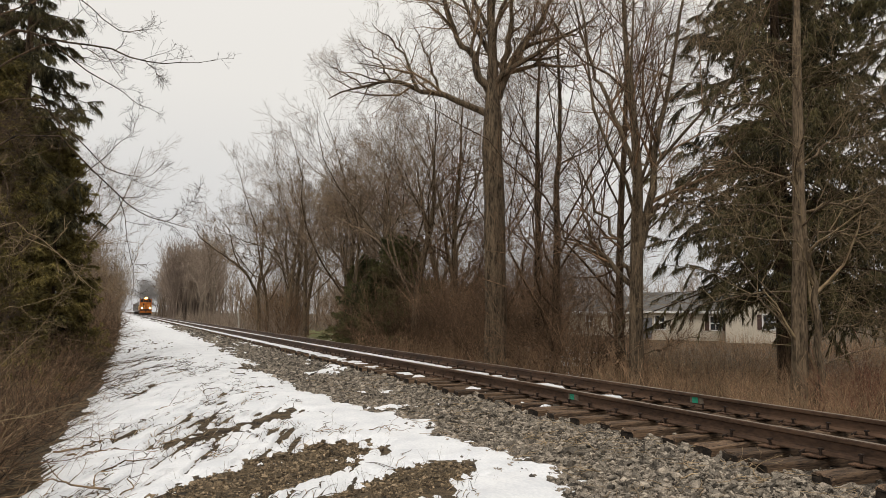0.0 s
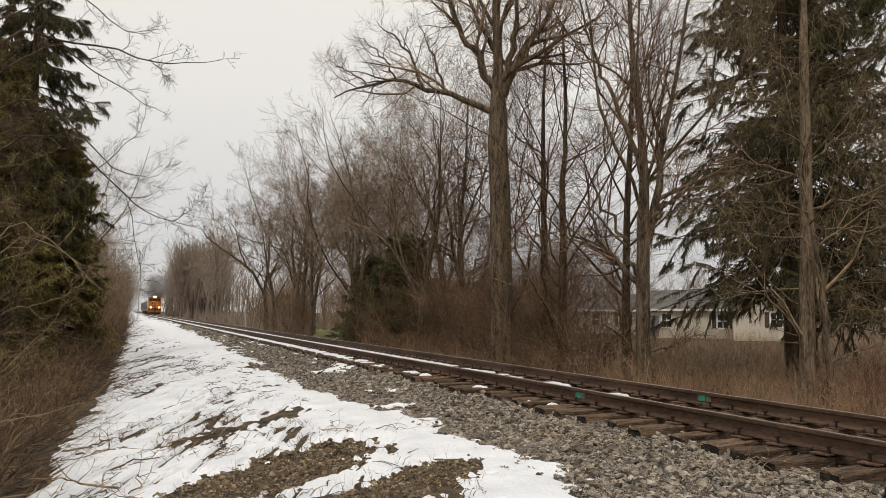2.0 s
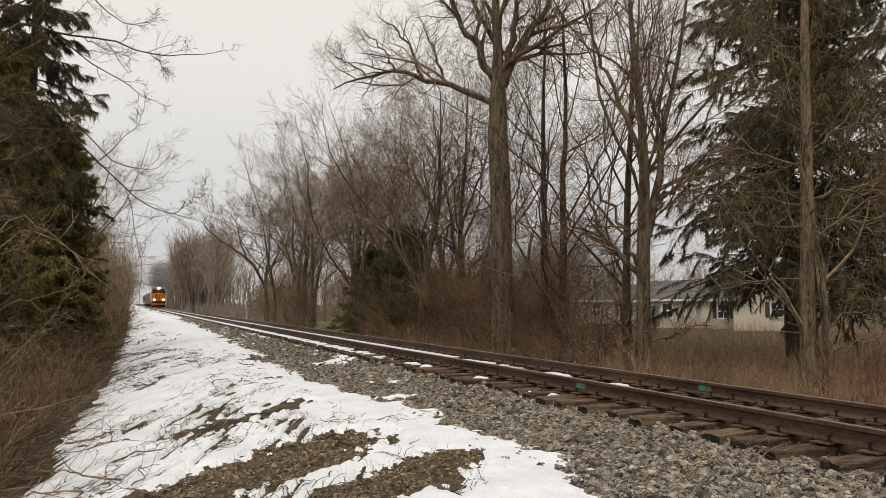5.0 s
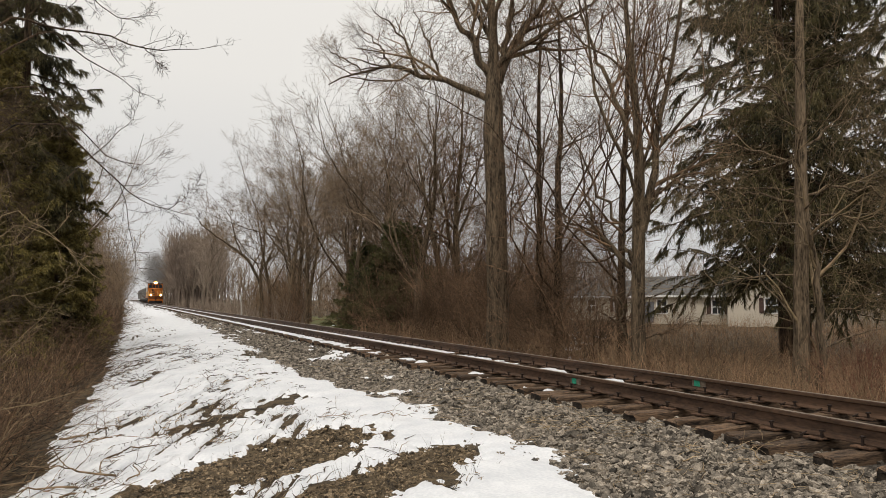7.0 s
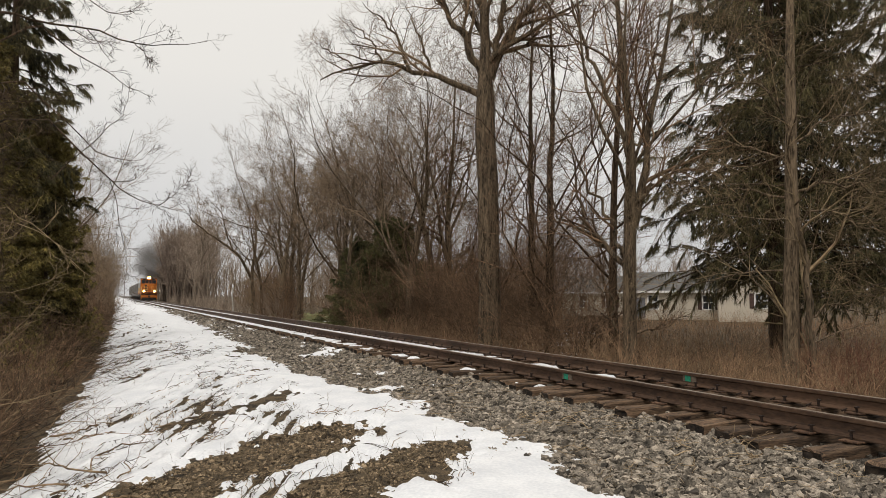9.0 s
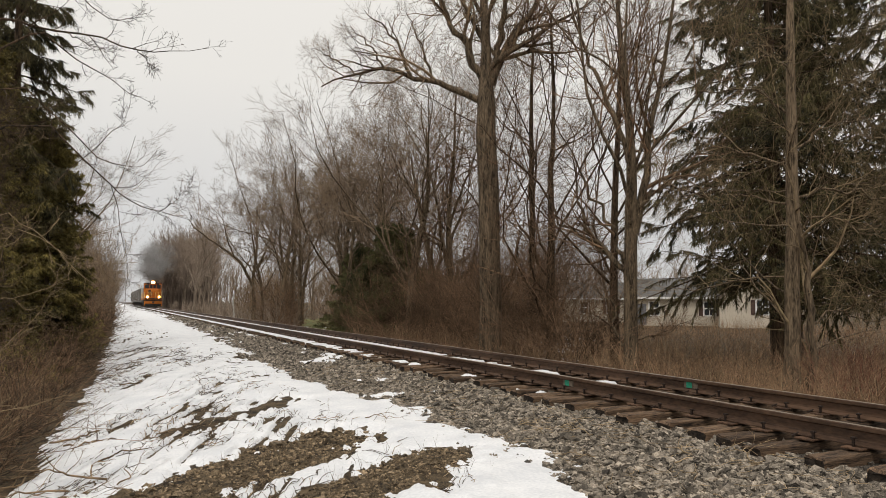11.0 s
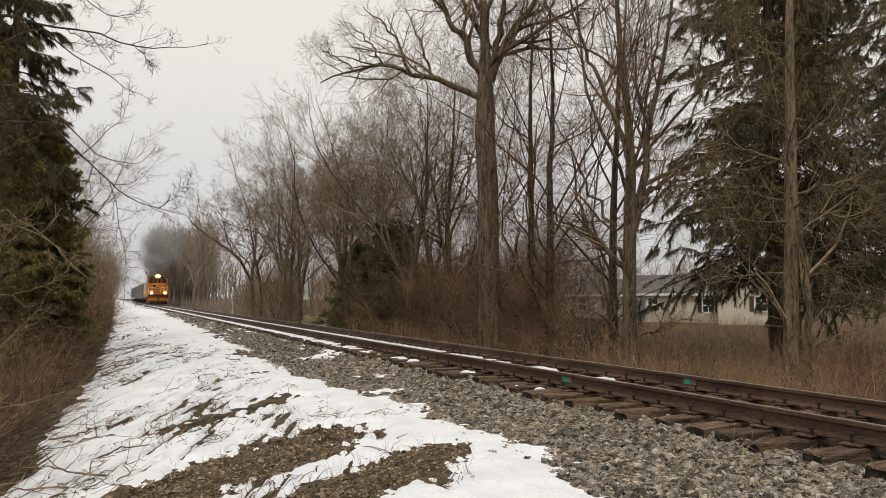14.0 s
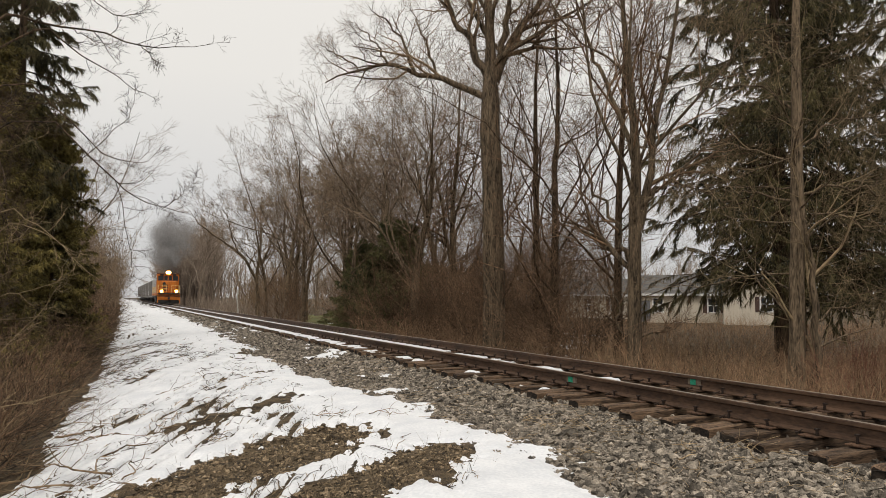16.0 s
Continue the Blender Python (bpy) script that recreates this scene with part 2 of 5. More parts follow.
# ---- ground, snow, ballast ----
NEAR_RAIL, FAR_RAIL, MID = 6.27, 7.775, 7.02
PROFILE_X = (-2000, -12, -6, -3, -1.5, -0.5, 1, 2.5, 4.0, 4.8, 5.45, 5.8, 8.3, 8.8, 10, 11.5, 14, 30, 60, 2000)
PROFILE_Z = (-1.7, -1.7, -1.55, -1.32, -1.08, -0.88, -0.68, -0.60, -0.560, -0.475, -0.345, -0.315, -0.318, -0.42, -0.95, -1.2, -1.15, -1.15, -1.1, -1.1)


def ground_z(x, y):
    z = np.interp(x, PROFILE_X, PROFILE_Z)
    off = np.clip((np.abs(x - MID) - 2.0) / 2.0, 0.12, 1)
    return z + off * (0.16 * (fractal(x * 0.35 + 40, y * 0.35 + 40, 3) - 0.5) + 0.05 * (fractal(x * 2.3 + 90, y * 2.3 + 70, 11) - 0.5))


def sheet(xs, ys, zf):
    X, Y = np.meshgrid(xs, ys)
    V = np.stack([X, Y, zf(X, Y)], -1).reshape(-1, 3)
    nx, ny = len(xs), len(ys)
    i = (np.arange(ny - 1)[:, None] * nx + np.arange(nx - 1)).ravel()
    return V, np.stack([i, i + 1, i + nx + 1, i + nx], -1)


def spread(a, b, step, ratio, far):
    """Coordinates from a to b by step, then growing steps to far on both sides."""
    mid = list(np.arange(a, b, step))
    hi, lo, s = [mid[-1]], [mid[0]], step
    while hi[-1] < far:
        s *= ratio
        hi.append(hi[-1] + s)
    s = step
    while lo[-1] > -far:
        s *= ratio
        lo.append(lo[-1] - s)
    return np.array(lo[:0:-1] + mid + hi[1:])


gx, gy = spread(-3.0, 9.5, 0.14, 1.18, 1800), spread(3.0, 30.0, 0.2, 1.06, 1800)
V, F = sheet(gx, gy, ground_z)
cx = V[F].mean(1)
ballast_face = ((cx[:, 0] > 4.0 + 0.5 * (value_noise(cx[:, 0] * 2, cx[:, 1] * 2, 5) - 0.5)) & (cx[:, 0] < 9.3)).astype(int)
ground = new("ground", mesh_of("ground", V, F, SOIL, True, [SOIL, BALLAST], ballast_face))
tagged(ground, "brown winter soil and dead grass with a grey ballast bed", "ground", kind="structure")


def to_segment(x, y, a, b):
    """Distance of points to the line from a to b."""
    dx, dy = b[0] - a[0], b[1] - a[1]
    t = np.clip(((x - a[0]) * dx + (y - a[1]) * dy) / (dx * dx + dy * dy), 0, 1)
    return np.hypot(x - a[0] - t * dx, y - a[1] - t * dy)


BARE = (((0.35, 7.1), (2.45, 8.65), 0.66), ((1.75, 5.95), (3.2, 7.1), 0.44), ((1.0, 10.5), (2.75, 12.2), 0.17), ((0.2, 6.0), (1.0, 6.1), 0.30))


def snow_depth(x, y):
    rough_edge = fractal(x * 1.3 + 7, y * 1.3 + 3, 21) - 0.5
    fine_edge = fractal(x * 6 + 7, y * 4 + 3, 31) - 0.5
    edge = np.interp(y, (3, 5.4, 8.45, 12.1, 14.2, 20, 37, 60, 300), (4.05, 4.12, 4.45, 4.2, 3.7, 4.0, 4.8, 5.1, 5.2)) + 0.9 * rough_edge + 0.5 * fine_edge
    left = np.interp(y, (3, 6.5, 8, 10, 16, 46, 100, 300), (-1.5, -1.4, -1.2, -0.8, -0.5, 0.0, 0.3, 0.5)) + 0.8 * rough_edge
    d = np.minimum(np.minimum((edge - x) * 0.16, (x - left) * 0.14), 0.055)
    slope = np.clip((3.0 - x) / 1.6, 0.0, 1.0) * np.clip((y - 5) / 4, 0, 1)
    streak = 0.35 * fractal((x - 0.34 * y) * 2.2 + 60, y * 0.5 + 5, 41) + 0.65 * fractal((x - 0.42 * y) * 13.0 + 90, y * 1.15 + 15, 47, 3)
    for a, b, w in BARE:
        d = np.minimum(d, (to_segment(x, y, a, b) - w - 0.6 * rough_edge - 1.0 * fine_edge - 0.7 * (streak - 0.5)) * 0.20)
    d = np.minimum(d, 0.05 - slope * 2.4 * np.maximum(streak - 0.545, 0) - 0.05 * slope * np.maximum(fine_edge, 0))
    thin = np.clip((x - edge + 1.3) / 1.3, 0, 1) * np.clip((y - 12) / 8, 0, 1)
    d = np.minimum(d, 0.05 - thin * 0.55 * np.maximum(fractal(x * 4 + 1, y * 1.5 + 9, 51) - 0.45, 0))
    spots = 0.7 * (fractal(x * 2.4 + 11, y * 1.2 + 4, 57) - 0.65)
    d = np.maximum(d, np.where((x > edge - 0.2) & (x < 5.5) & (y > 11), spots, -1.0))
    return np.minimum(d, 0.055) + 0.03 * rough_edge + 0.018 * fine_edge


snow_bits = []
ys = np.concatenate([np.arange(-30, 3.5, 0.25), np.arange(3.5, 5, 0.1), np.arange(5, 15, 0.045), np.arange(15, 34, 0.11), np.arange(34, 110, 0.5), np.arange(110, 420, 5), np.arange(420, 1700, 60)])
snow_bits.append(sheet(np.arange(-1.9, 5.6, 0.042), ys, lambda x, y: ground_z(x, y) + np.maximum(snow_depth(x, y), -0.06)))
ys = np.concatenate([np.arange(8, 40, 0.1), np.arange(40, 120, 0.5), np.arange(120, 420, 4)])
for x0, x1, y0, cover in ((6.45, 6.95, 12.0, 0.04), (5.70, 6.14, 17.0, 0.05), (6.98, 7.67, 9.5, 0.05)):
    def strip(x, y, x0=x0, x1=x1, y0=y0, cover=cover):
        n = fractal(x * 2.5 + 3, y * 2.6 + x0 * 9, 61) - 0.5
        d = np.minimum(np.minimum(x - x0, x1 - x) * 0.5, 0.06) + 0.55 * n + cover - 0.12 * np.clip(1 - (y - y0) / 6, -0.6, 2)
        return -0.235 + np.clip(d, -0.1, 0.042)
    snow_bits.append(sheet(np.linspace(x0, x1, 9), ys, strip))
snow_bits.append(sheet(np.arange(10.5, 30, 0.25), np.arange(16, 62, 0.3),
                       lambda x, y: ground_z(x, y) + np.clip(0.6 * (fractal(x * 0.9 + 5, y * 0.9 + 2, 71) - 0.575 - 1.6 * np.clip(x / y - 0.70, 0, 1)), -0.06, 0.05)))
snow = new("snow", mesh_of("snow", *joined(snow_bits), SNOW, True))
tagged(snow, "patchy old white snow thinning to streaks of dead grass", "snow", kind="stuff")

lawn = new("lawn", mesh_of("lawn", *sheet(np.linspace(15.5, 34, 20), np.linspace(50, 92, 30), lambda x, y: ground_z(x, y) + 0.05), LAWN, True))
tagged(lawn, "dull green winter lawn beyond the trees", "lawn", kind="structure")


def stones(name, n, region, size, seed, sink=0.3, cube=False):
    """Crushed stones: angular lumps, each its own island."""
    r = np.random.RandomState(seed)
    if cube:
        base = np.array([(x, y, z) for x in (-1, 1) for y in (-1, 1) for z in (-1, 1)], float)
        faces = np.array([t for a, b, c, d in ((0, 1, 3, 2), (4, 6, 7, 5), (0, 4, 5, 1), (2, 3, 7, 6), (0, 2, 6, 4), (1, 5, 7, 3)) for t in ((a, b, c), (a, c, d))])
    else:
        g = (1 + 5 ** 0.5) / 2
        base = np.array([(-1, g, 0), (1, g, 0), (-1, -g, 0), (1, -g, 0), (0, -1, g), (0, 1, g), (0, -1, -g), (0, 1, -g), (g, 0, -1), (g, 0, 1), (-g, 0, -1), (-g, 0, 1)]) / 1.5
        faces = np.array([(0, 11, 5), (0, 5, 1), (0, 1, 7), (0, 7, 10), (0, 10, 11), (1, 5, 9), (5, 11, 4), (11, 10, 2), (10, 7, 6), (7, 1, 8),
                          (3, 9, 4), (3, 4, 2), (3, 2, 6), (3, 6, 8), (3, 8, 9), (4, 9, 5), (2, 4, 11), (6, 2, 10), (8, 6, 7), (9, 8, 1)])
    x, y = region(r, n)
    n = len(x)
    s = size * np.exp(r.randn(n, 1, 1) * 0.34)
    lumps = base[None] * (1 + 0.30 * r.randn(n, len(base), 3)) * (0.4 + 1.0 * r.rand(n, 1, 3))
    q = np.linalg.qr(r.randn(n, 3, 3))[0]
    P = np.einsum("nij,nkj->nki", q, lumps) * s
    P[..., 2] *= 0.8
    P += np.stack([x, y, ground_z(x, y) + s[:, 0, 0] * (0.5 - sink)], -1)[:, None]
    F = (np.arange(n)[:, None, None] * len(base) + faces).reshape(-1, faces.shape[1])
    return P.reshape(-1, 3), F


def shoulder(y0, y1, x0=3.75, x1=5.78):
    def place(r, n):
        x, y = x0 + (x1 - x0) * r.rand(n) ** 0.9, y0 + (y1 - y0) * r.rand(n)
        edge = np.interp(y, (3, 5.4, 8.45, 12.1, 14.2, 20, 37, 60), (4.0, 4.05, 4.3, 4.1, 3.7, 4.0, 4.7, 5.0))
        keep = x > edge - 0.5 * r.rand(n)
        return x[keep], y[keep]
    return place


def on_patches(r, n):
    x, y = 0 + 3.8 * r.rand(n), 5.6 + 7.5 * r.rand(n)
    keep = np.zeros(n, bool)
    for a, b, w in BARE[:2]:
        keep |= to_segment(x, y, a, b) < w
    return x[keep], y[keep]


near_stones = joined([stones("s", 19000, shoulder(3.4, 9), 0.0145, 1, 0.1, True), stones("s", 1500, shoulder(3.4, 9), 0.019, 6, 0.0), stones("s", 17000, shoulder(8.6, 16), 0.0155, 8, 0.1, True), stones("s", 3600, shoulder(3.4, 22, 5.7, 7.68), 0.019, 3, 0.1, True),
                      stones("s", 1200, shoulder(3.4, 20, 7.9, 9.0), 0.03, 9, 0.4, True), stones("s", 3000, shoulder(-8, 3.5, 4.0), 0.022, 10, 0.2, True)])
ballast = new("ballast_stones", mesh_of("ballast_stones", *near_stones, STONE))
tagged(ballast, "grey crushed ballast stones along the track", "gravel", kind="stuff")
grit = new("bare_patch_grit", mesh_of("bare_patch_grit", *joined([stones("s", 17000, on_patches, 0.0095, 4, 0.3, True), stones("s", 900, on_patches, 0.019, 14, 0.3, True)]), GRIT))
tagged(grit, "brown grit and small stones on the bare patches", "gravel", kind="stuff")
far_stones = joined([stones("s", 17000, shoulder(15, 34, 3.6), 0.019, 2, 0.2, True), stones("s", 9000, shoulder(34, 75, 4.2), 0.032, 5, 0.3, True)])
ballast_far = new("ballast_gravel", mesh_of("ballast_gravel", *far_stones, STONE))
tagged(ballast_far, "grey crushed gravel farther along the track", "gravel", kind="stuff")

# ---- track ----
track = tagged(new("railroad_track"), "single railroad track with brown rails on worn wooden ties", "railroad track", kind="structure")
HALF = ((0.074, -0.184), (0.074, -0.174), (0.014, -0.150), (0.009, -0.132), (0.009, -0.060), (0.014, -0.050), (0.036, -0.042), (0.037, -0.008), (0.029, 0.0))


def rail(x):
    ring = [(px, z) for px, z in HALF] + [(-px, z) for px, z in HALF[::-1]]
    stations = np.concatenate([np.arange(-80, 60, 2.0), np.arange(60, 760, 20.0)])
    V = np.array([(x + px, y, z + 0.012 * (value_noise(np.array([y * 0.11]), np.array([x]), 81)[0] - 0.5)) for y in stations for px, z in ring])
    n = len(ring)
    i = (np.arange(len(stations) - 1)[:, None] * n + np.arange(n))
    j = (np.arange(len(stations) - 1)[:, None] * n + (np.arange(n) + 1) % n)
    F = np.stack([i, j, j + n, i + n], -1).reshape(-1, 4)
    idx = np.tile((np.arange(n) == len(HALF) - 1).astype(int), len(stations) - 1)
    ob = new("rail", mesh_of("rail", V, F[:, ::-1], RAIL, False, [RAIL, RAIL_TOP], idx))
    return child(ob, track, "dark brown steel rail with worn bright head")


rail(NEAR_RAIL), rail(FAR_RAIL)


def tie_mesh(seed):
    """A squared timber with worn, uneven edges and split ends."""
    r = np.random.RandomState(seed)
    xs = np.array([-1.39, -1.36, -0.9, -0.4, 0.2, 0.8, 1.36, 1.39])
    ring = np.array([(-0.11, -0.17), (-0.112, -0.02), (-0.098, 0.0), (-0.03, -0.006), (0.04, 0.001), (0.098, -0.002), (0.112, -0.022), (0.11, -0.17)])
    V = []
    for k, x in enumerate(xs):
        s = 0.93 if k in (0, len(xs) - 1) else 1.0
        worn = 0.011 if k in (0, 1, 6, 7) else 0.006
        V += [(x + r.randn() * worn, a * s + r.randn() * worn * 0.7, b + r.randn() * worn * 0.6 - (0.02 if s < 1 else 0)) for a, b in ring]
    n = len(ring)
    F = [(k * n + i, k * n + (i + 1) % n, (k + 1) * n + (i + 1) % n, (k + 1) * n + i) for k in range(len(xs) - 1) for i in range(n)]
    V, caps = np.array(V), np.array([tuple(range(n))[::-1], tuple((len(xs) - 1) * n + i for i in range(n))])
    return mesh_of("tie", V, [np.array(F), caps], TIE, False, [TIE, TIE_END], [0] * len(F) + [1, 1])


tie_meshes = [tie_mesh(s) for s in range(6)]
bm = box_bm(0.33, 0.19, 0.018, 0, 0, 0, 0.005)
plate_me = bpy.data.meshes.new("tie_plate")
bm.to_mesh(plate_me), bm.free()
plate_me.materials.append(RUST)
bm = box_bm(0.020, 0.020, 0.085)
box_bm(0.046, 0.040, 0.020, 0.006, 0, 0.075, 0.005, bm)
spike_me = bpy.data.meshes.new("spike")
bm.to_mesh(spike_me), bm.free()
spike_me.materials.append(IRON)
bm = box_bm(0.05, 0.03, 0.05, 0, 0, 0, 0.01)
box_bm(0.10, 0.018, 0.02, -0.03, 0, 0.035, 0.006, bm)
anchor_me = bpy.data.meshes.new("rail_anchor")
bm.to_mesh(anchor_me), bm.free()
anchor_me.materials.append(IRON)

tie_rng = random.Random(4)
TIE_STEP, TIE_START = 0.503, 3.74 - 0.503 * 40
for k in range(298):
    y = TIE_START + k * TIE_STEP + tie_rng.uniform(-0.04, 0.04)
    t = child(new("tie", tie_meshes[k % 6]), track)
    t.matrix_basis = pose(MID - 0.04 + tie_rng.uniform(-0.12, 0.12), y, -0.204 - tie_rng.uniform(0, 0.015), tie_rng.uniform(-1.5, 1.5), tie_rng.uniform(-0.35, 0.35), tie_rng.uniform(-3.5, 3.5) + (180 if k % 2 else 0))
    if 2.0 < y < 40:
        for x in (NEAR_RAIL, FAR_RAIL):
            child(new("tie_plate", plate_me), track).matrix_basis = pose(x, y, -0.206, 0, 0, tie_rng.uniform(-2, 2))
            for side in (-1, 1):
                lift = tie_rng.choice((0, 0, 0.005, 0.02))
                child(new("spike", spike_me), track).matrix_basis = pose(x + side * 0.088, y + tie_rng.uniform(-0.06, 0.06), -0.215 + lift, tie_rng.uniform(-6, 6), tie_rng.uniform(-5, 5), 180 if side > 0 else 0)
            if k % 2 == 0 or x > 7:
                child(new("rail_anchor", anchor_me), track).matrix_basis = pose(x - 0.05, y + 0.14, -0.215, 0, -12, 0)
for x, y, label in ((NEAR_RAIL, 8.84, "green paint mark on the rail web"), (FAR_RAIL, 7.88, "bright green paint mark on the rail web")):
    part("paint_mark", box_bm(0.006, 0.26, 0.085, x - 0.0125, y, -0.135), PALE, track, "pale weld patch on the rail web")
    part("paint_mark", box_bm(0.004, 0.11, 0.083, x - 0.0185, y + 0.03, -0.134), GREEN, track, label)

# ---- trees and brush ----
def bare_tree(seed, height, radius, bark=BARK, twig=TWIG, limbs=None, trunk=None, spread_angle=0.6, k1=7, k2=7, k3=6, k4=4, first=0.3, label="", rmin=0.006, limb_up=0.10, limb_thin=0.5, ratio=0.55, lod=0, shoot=1.0, top=1.0, girth=None, r2=0.42, r3=0.55, bend=0.09, jog=0.05):
    """A leafless tree: trunk, main limbs and a crown of branches and twigs. limbs: control points of given main limbs."""
    r = np.random.RandomState(seed)
    root = new("tree")
    if trunk is None:
        lean = r.randn(2) * 0.03 * height
        height = height * top
        trunk = [(0, 0, -0.3), (lean[0] * 0.2, lean[1] * 0.2, height * 0.35), (lean[0], lean[1], height * 0.7), (lean[0] * 1.3 + r.randn() * 0.3, lean[1] * 1.3, height)]
    T = curve(trunk, 14, 0.02 * radius * 4, seed)[None]
    s = np.linspace(0, 1, 14)
    TR = (radius * (np.interp(s, *girth) if girth else 1 - 0.80 * s ** 1.1) * (1 + 0.5 * np.exp(-s * 16)))[None]
    child(new("trunk", mesh_of("trunk", *tubes(T, TR, 10), bark, True)), root)
    groups = []
    if limbs:
        for q, (pts, r0) in enumerate(limbs):
            L = curve(pts, 14, jog, seed + q)[None]
            groups.append((L, (r0 * np.linspace(1, 0.16, 14))[None]))
    auto = grow(T, TR, k1, first, 0.97, spread_angle, ratio, 9, bend, limb_up, limb_thin, 0.15, seed + 1)
    for b in range(len(auto[0])):
        groups.append((auto[0][b:b + 1], auto[1][b:b + 1]))
    for P, R in groups:
        child(new("limb", mesh_of("limb", *tubes(P, np.maximum(R, rmin), 6), bark, True)), root)
    P1 = np.concatenate([np.stack([np.interp(np.linspace(0, 1, 9), np.linspace(0, 1, P.shape[1]), P[0, :, c]) for c in range(3)], -1)[None] for P, _ in groups])
    R1 = np.concatenate([np.interp(np.linspace(0, 1, 9), np.linspace(0, 1, R.shape[1]), R[0])[None] for _, R in groups])
    P2, R2 = grow(P1, R1, k2, 0.15, 1.0, 0.75, r2, 4 if lod else 6, 0.19, 0.07, 0.6, 0.25, seed + 2)
    P3, R3 = grow(P2, R2, k3, 0.15, 1.0, 0.8, r3, 3 if lod else 4, 0.20, 0.06, 0.6, 0.35, seed + 3, minlen=0.4 * shoot)
    bits = [tubes(P2, np.maximum(R2, rmin), 3 if lod else 4), tubes(P3, np.maximum(R3, rmin * 0.8), 3)]
    if k4:
        P4, R4 = grow(P3, R3, k4, 0.2, 1.0, 0.7, 0.55, 2, 0.2, 0.05, 0.6, 0.5, seed + 4, minlen=0.35 * shoot)
        bits.append(tubes(P4, np.maximum(R4, rmin * 0.6), 3))
    child(tagged(new("crown", mesh_of("crown", *joined(bits), twig, True)), kind="stuff"), root)
    tagged(root, label or "tall leafless tree with grey-brown bark and fine twigs", "tree")
    return root


def sprays(P, D, L, width, seed, droop=0.3):
    """Flat tapering sprays of needles: at points P, along D, of length L; each a thin blade."""
    r = np.random.RandomState(seed)
    n = len(P)
    side = np.cross(D, r.randn(n, 3))
    side /= np.linalg.norm(side, axis=1, keepdims=True) + 1e-9
    L = np.asarray(L).reshape(-1, 1) * np.ones((n, 1))
    w = width * (0.6 + 0.8 * r.rand(n, 1))
    tip = P + D * L + [0, 0, -1] * L * droop
    V = np.stack([P + side * w, tip, P - side * w], 1).reshape(-1, 3)
    return V, np.arange(n * 3).reshape(n, 3)


def conifer(seed, height, radius, trunk_r, foliage, layers, per, low=0.1, droop=-0.25, density=26, size=0.35, label="", width=0.05, bark=BARK_DARK, shape=1.0, hang=0.06, sag=0.35):
    """An evergreen: trunk, boughs in whorls, and needle sprays that hang from them."""
    r = np.random.RandomState(seed)
    root = new("evergreen_tree")
    T = curve([(0, 0, -0.3), (r.randn() * 0.1, 0, height * 0.5), (r.randn() * 0.15, 0, height)], 10)[None]
    TR = (trunk_r * np.linspace(1.1, 0.1, 10))[None]
    child(new("trunk", mesh_of("trunk", *tubes(T, TR, 10), bark, True)), root)
    starts, dirs, lens = [], [], []
    for i in range(layers):
        u = low + (0.98 - low) * (i + 0.6 * r.rand()) / layers
        reach = radius * (1 - (u - low) / (1.02 - low)) ** shape
        for j in range(per):
            a = r.rand() * 2 * np.pi
            starts.append((0, 0, u * height + r.randn() * 0.15))
            dirs.append((np.cos(a), np.sin(a), droop + 0.35 * u + 0.12 * r.randn()))
            lens.append(max(0.3, reach * (0.65 + 0.5 * r.rand())))
    S, D, L = np.array(starts), np.array(dirs), np.array(lens)
    D /= np.linalg.norm(D, axis=1, keepdims=True)
    pts, d = [S], D.copy()
    for k in range(6):
        d = d + r.randn(*d.shape) * 0.07 + [0, 0, 0.05 if k > 2 else -0.03]
        d /= np.linalg.norm(d, axis=1, keepdims=True)
        pts.append(pts[-1] + d * (L / 6)[:, None])
    P = np.stack(pts, 1)
    R = np.maximum(trunk_r * 0.16 * (L / radius)[:, None] * np.linspace(1, 0.2, 7)[None], 0.006)
    P2, R2 = grow(P, R, 9, 0.12, 1.0, 0.85, 0.34, 3, 0.1, -hang, 0.6, 0.4, seed + 1, flat=0.75)
    child(tagged(new("bough_wood", mesh_of("bough_wood", *joined([tubes(P, R, 4), tubes(P2, np.maximum(R2, 0.004), 3)]), bark, True)), kind="stuff"), root)
    bits = []
    for Q, m in ((P, density // 2), (P2, density)):
        B, n, _ = Q.shape
        t = r.rand(B, m) * (n - 1) * 0.88 + (n - 1) * 0.12
        i = np.minimum(t.astype(int), n - 2)
        w = (t - i)[..., None]
        rows = np.arange(B)[:, None]
        base = Q[rows, i] * (1 - w) + Q[rows, i + 1] * w
        tan = Q[rows, i + 1] - Q[rows, i]
        tan /= np.linalg.norm(tan, axis=2, keepdims=True) + 1e-9
        d = tan * 0.7 + r.randn(B, m, 3) * 0.55 + [0, 0, -sag]
        d /= np.linalg.norm(d, axis=2, keepdims=True)
        bits.append(sprays(base.reshape(-1, 3), d.reshape(-1, 3), size * (0.5 + r.rand(B * m)), width, seed + 5))
    child(tagged(new("needles", mesh_of("needles", *joined(bits), foliage)), kind="stuff"), root)
    return tagged(root, label, "evergreen tree")


def gz(x, y):
    return float(ground_z(np.array([x], float), np.array([y], float))[0])


def plant(ob, x, y, turn=0, scale=1.0, dz=-0.05):
    ob.matrix_basis = pose(x, y, gz(x, y) + dz, 0, 0, turn) @ Matrix.Scale(scale, 4)
    return ob


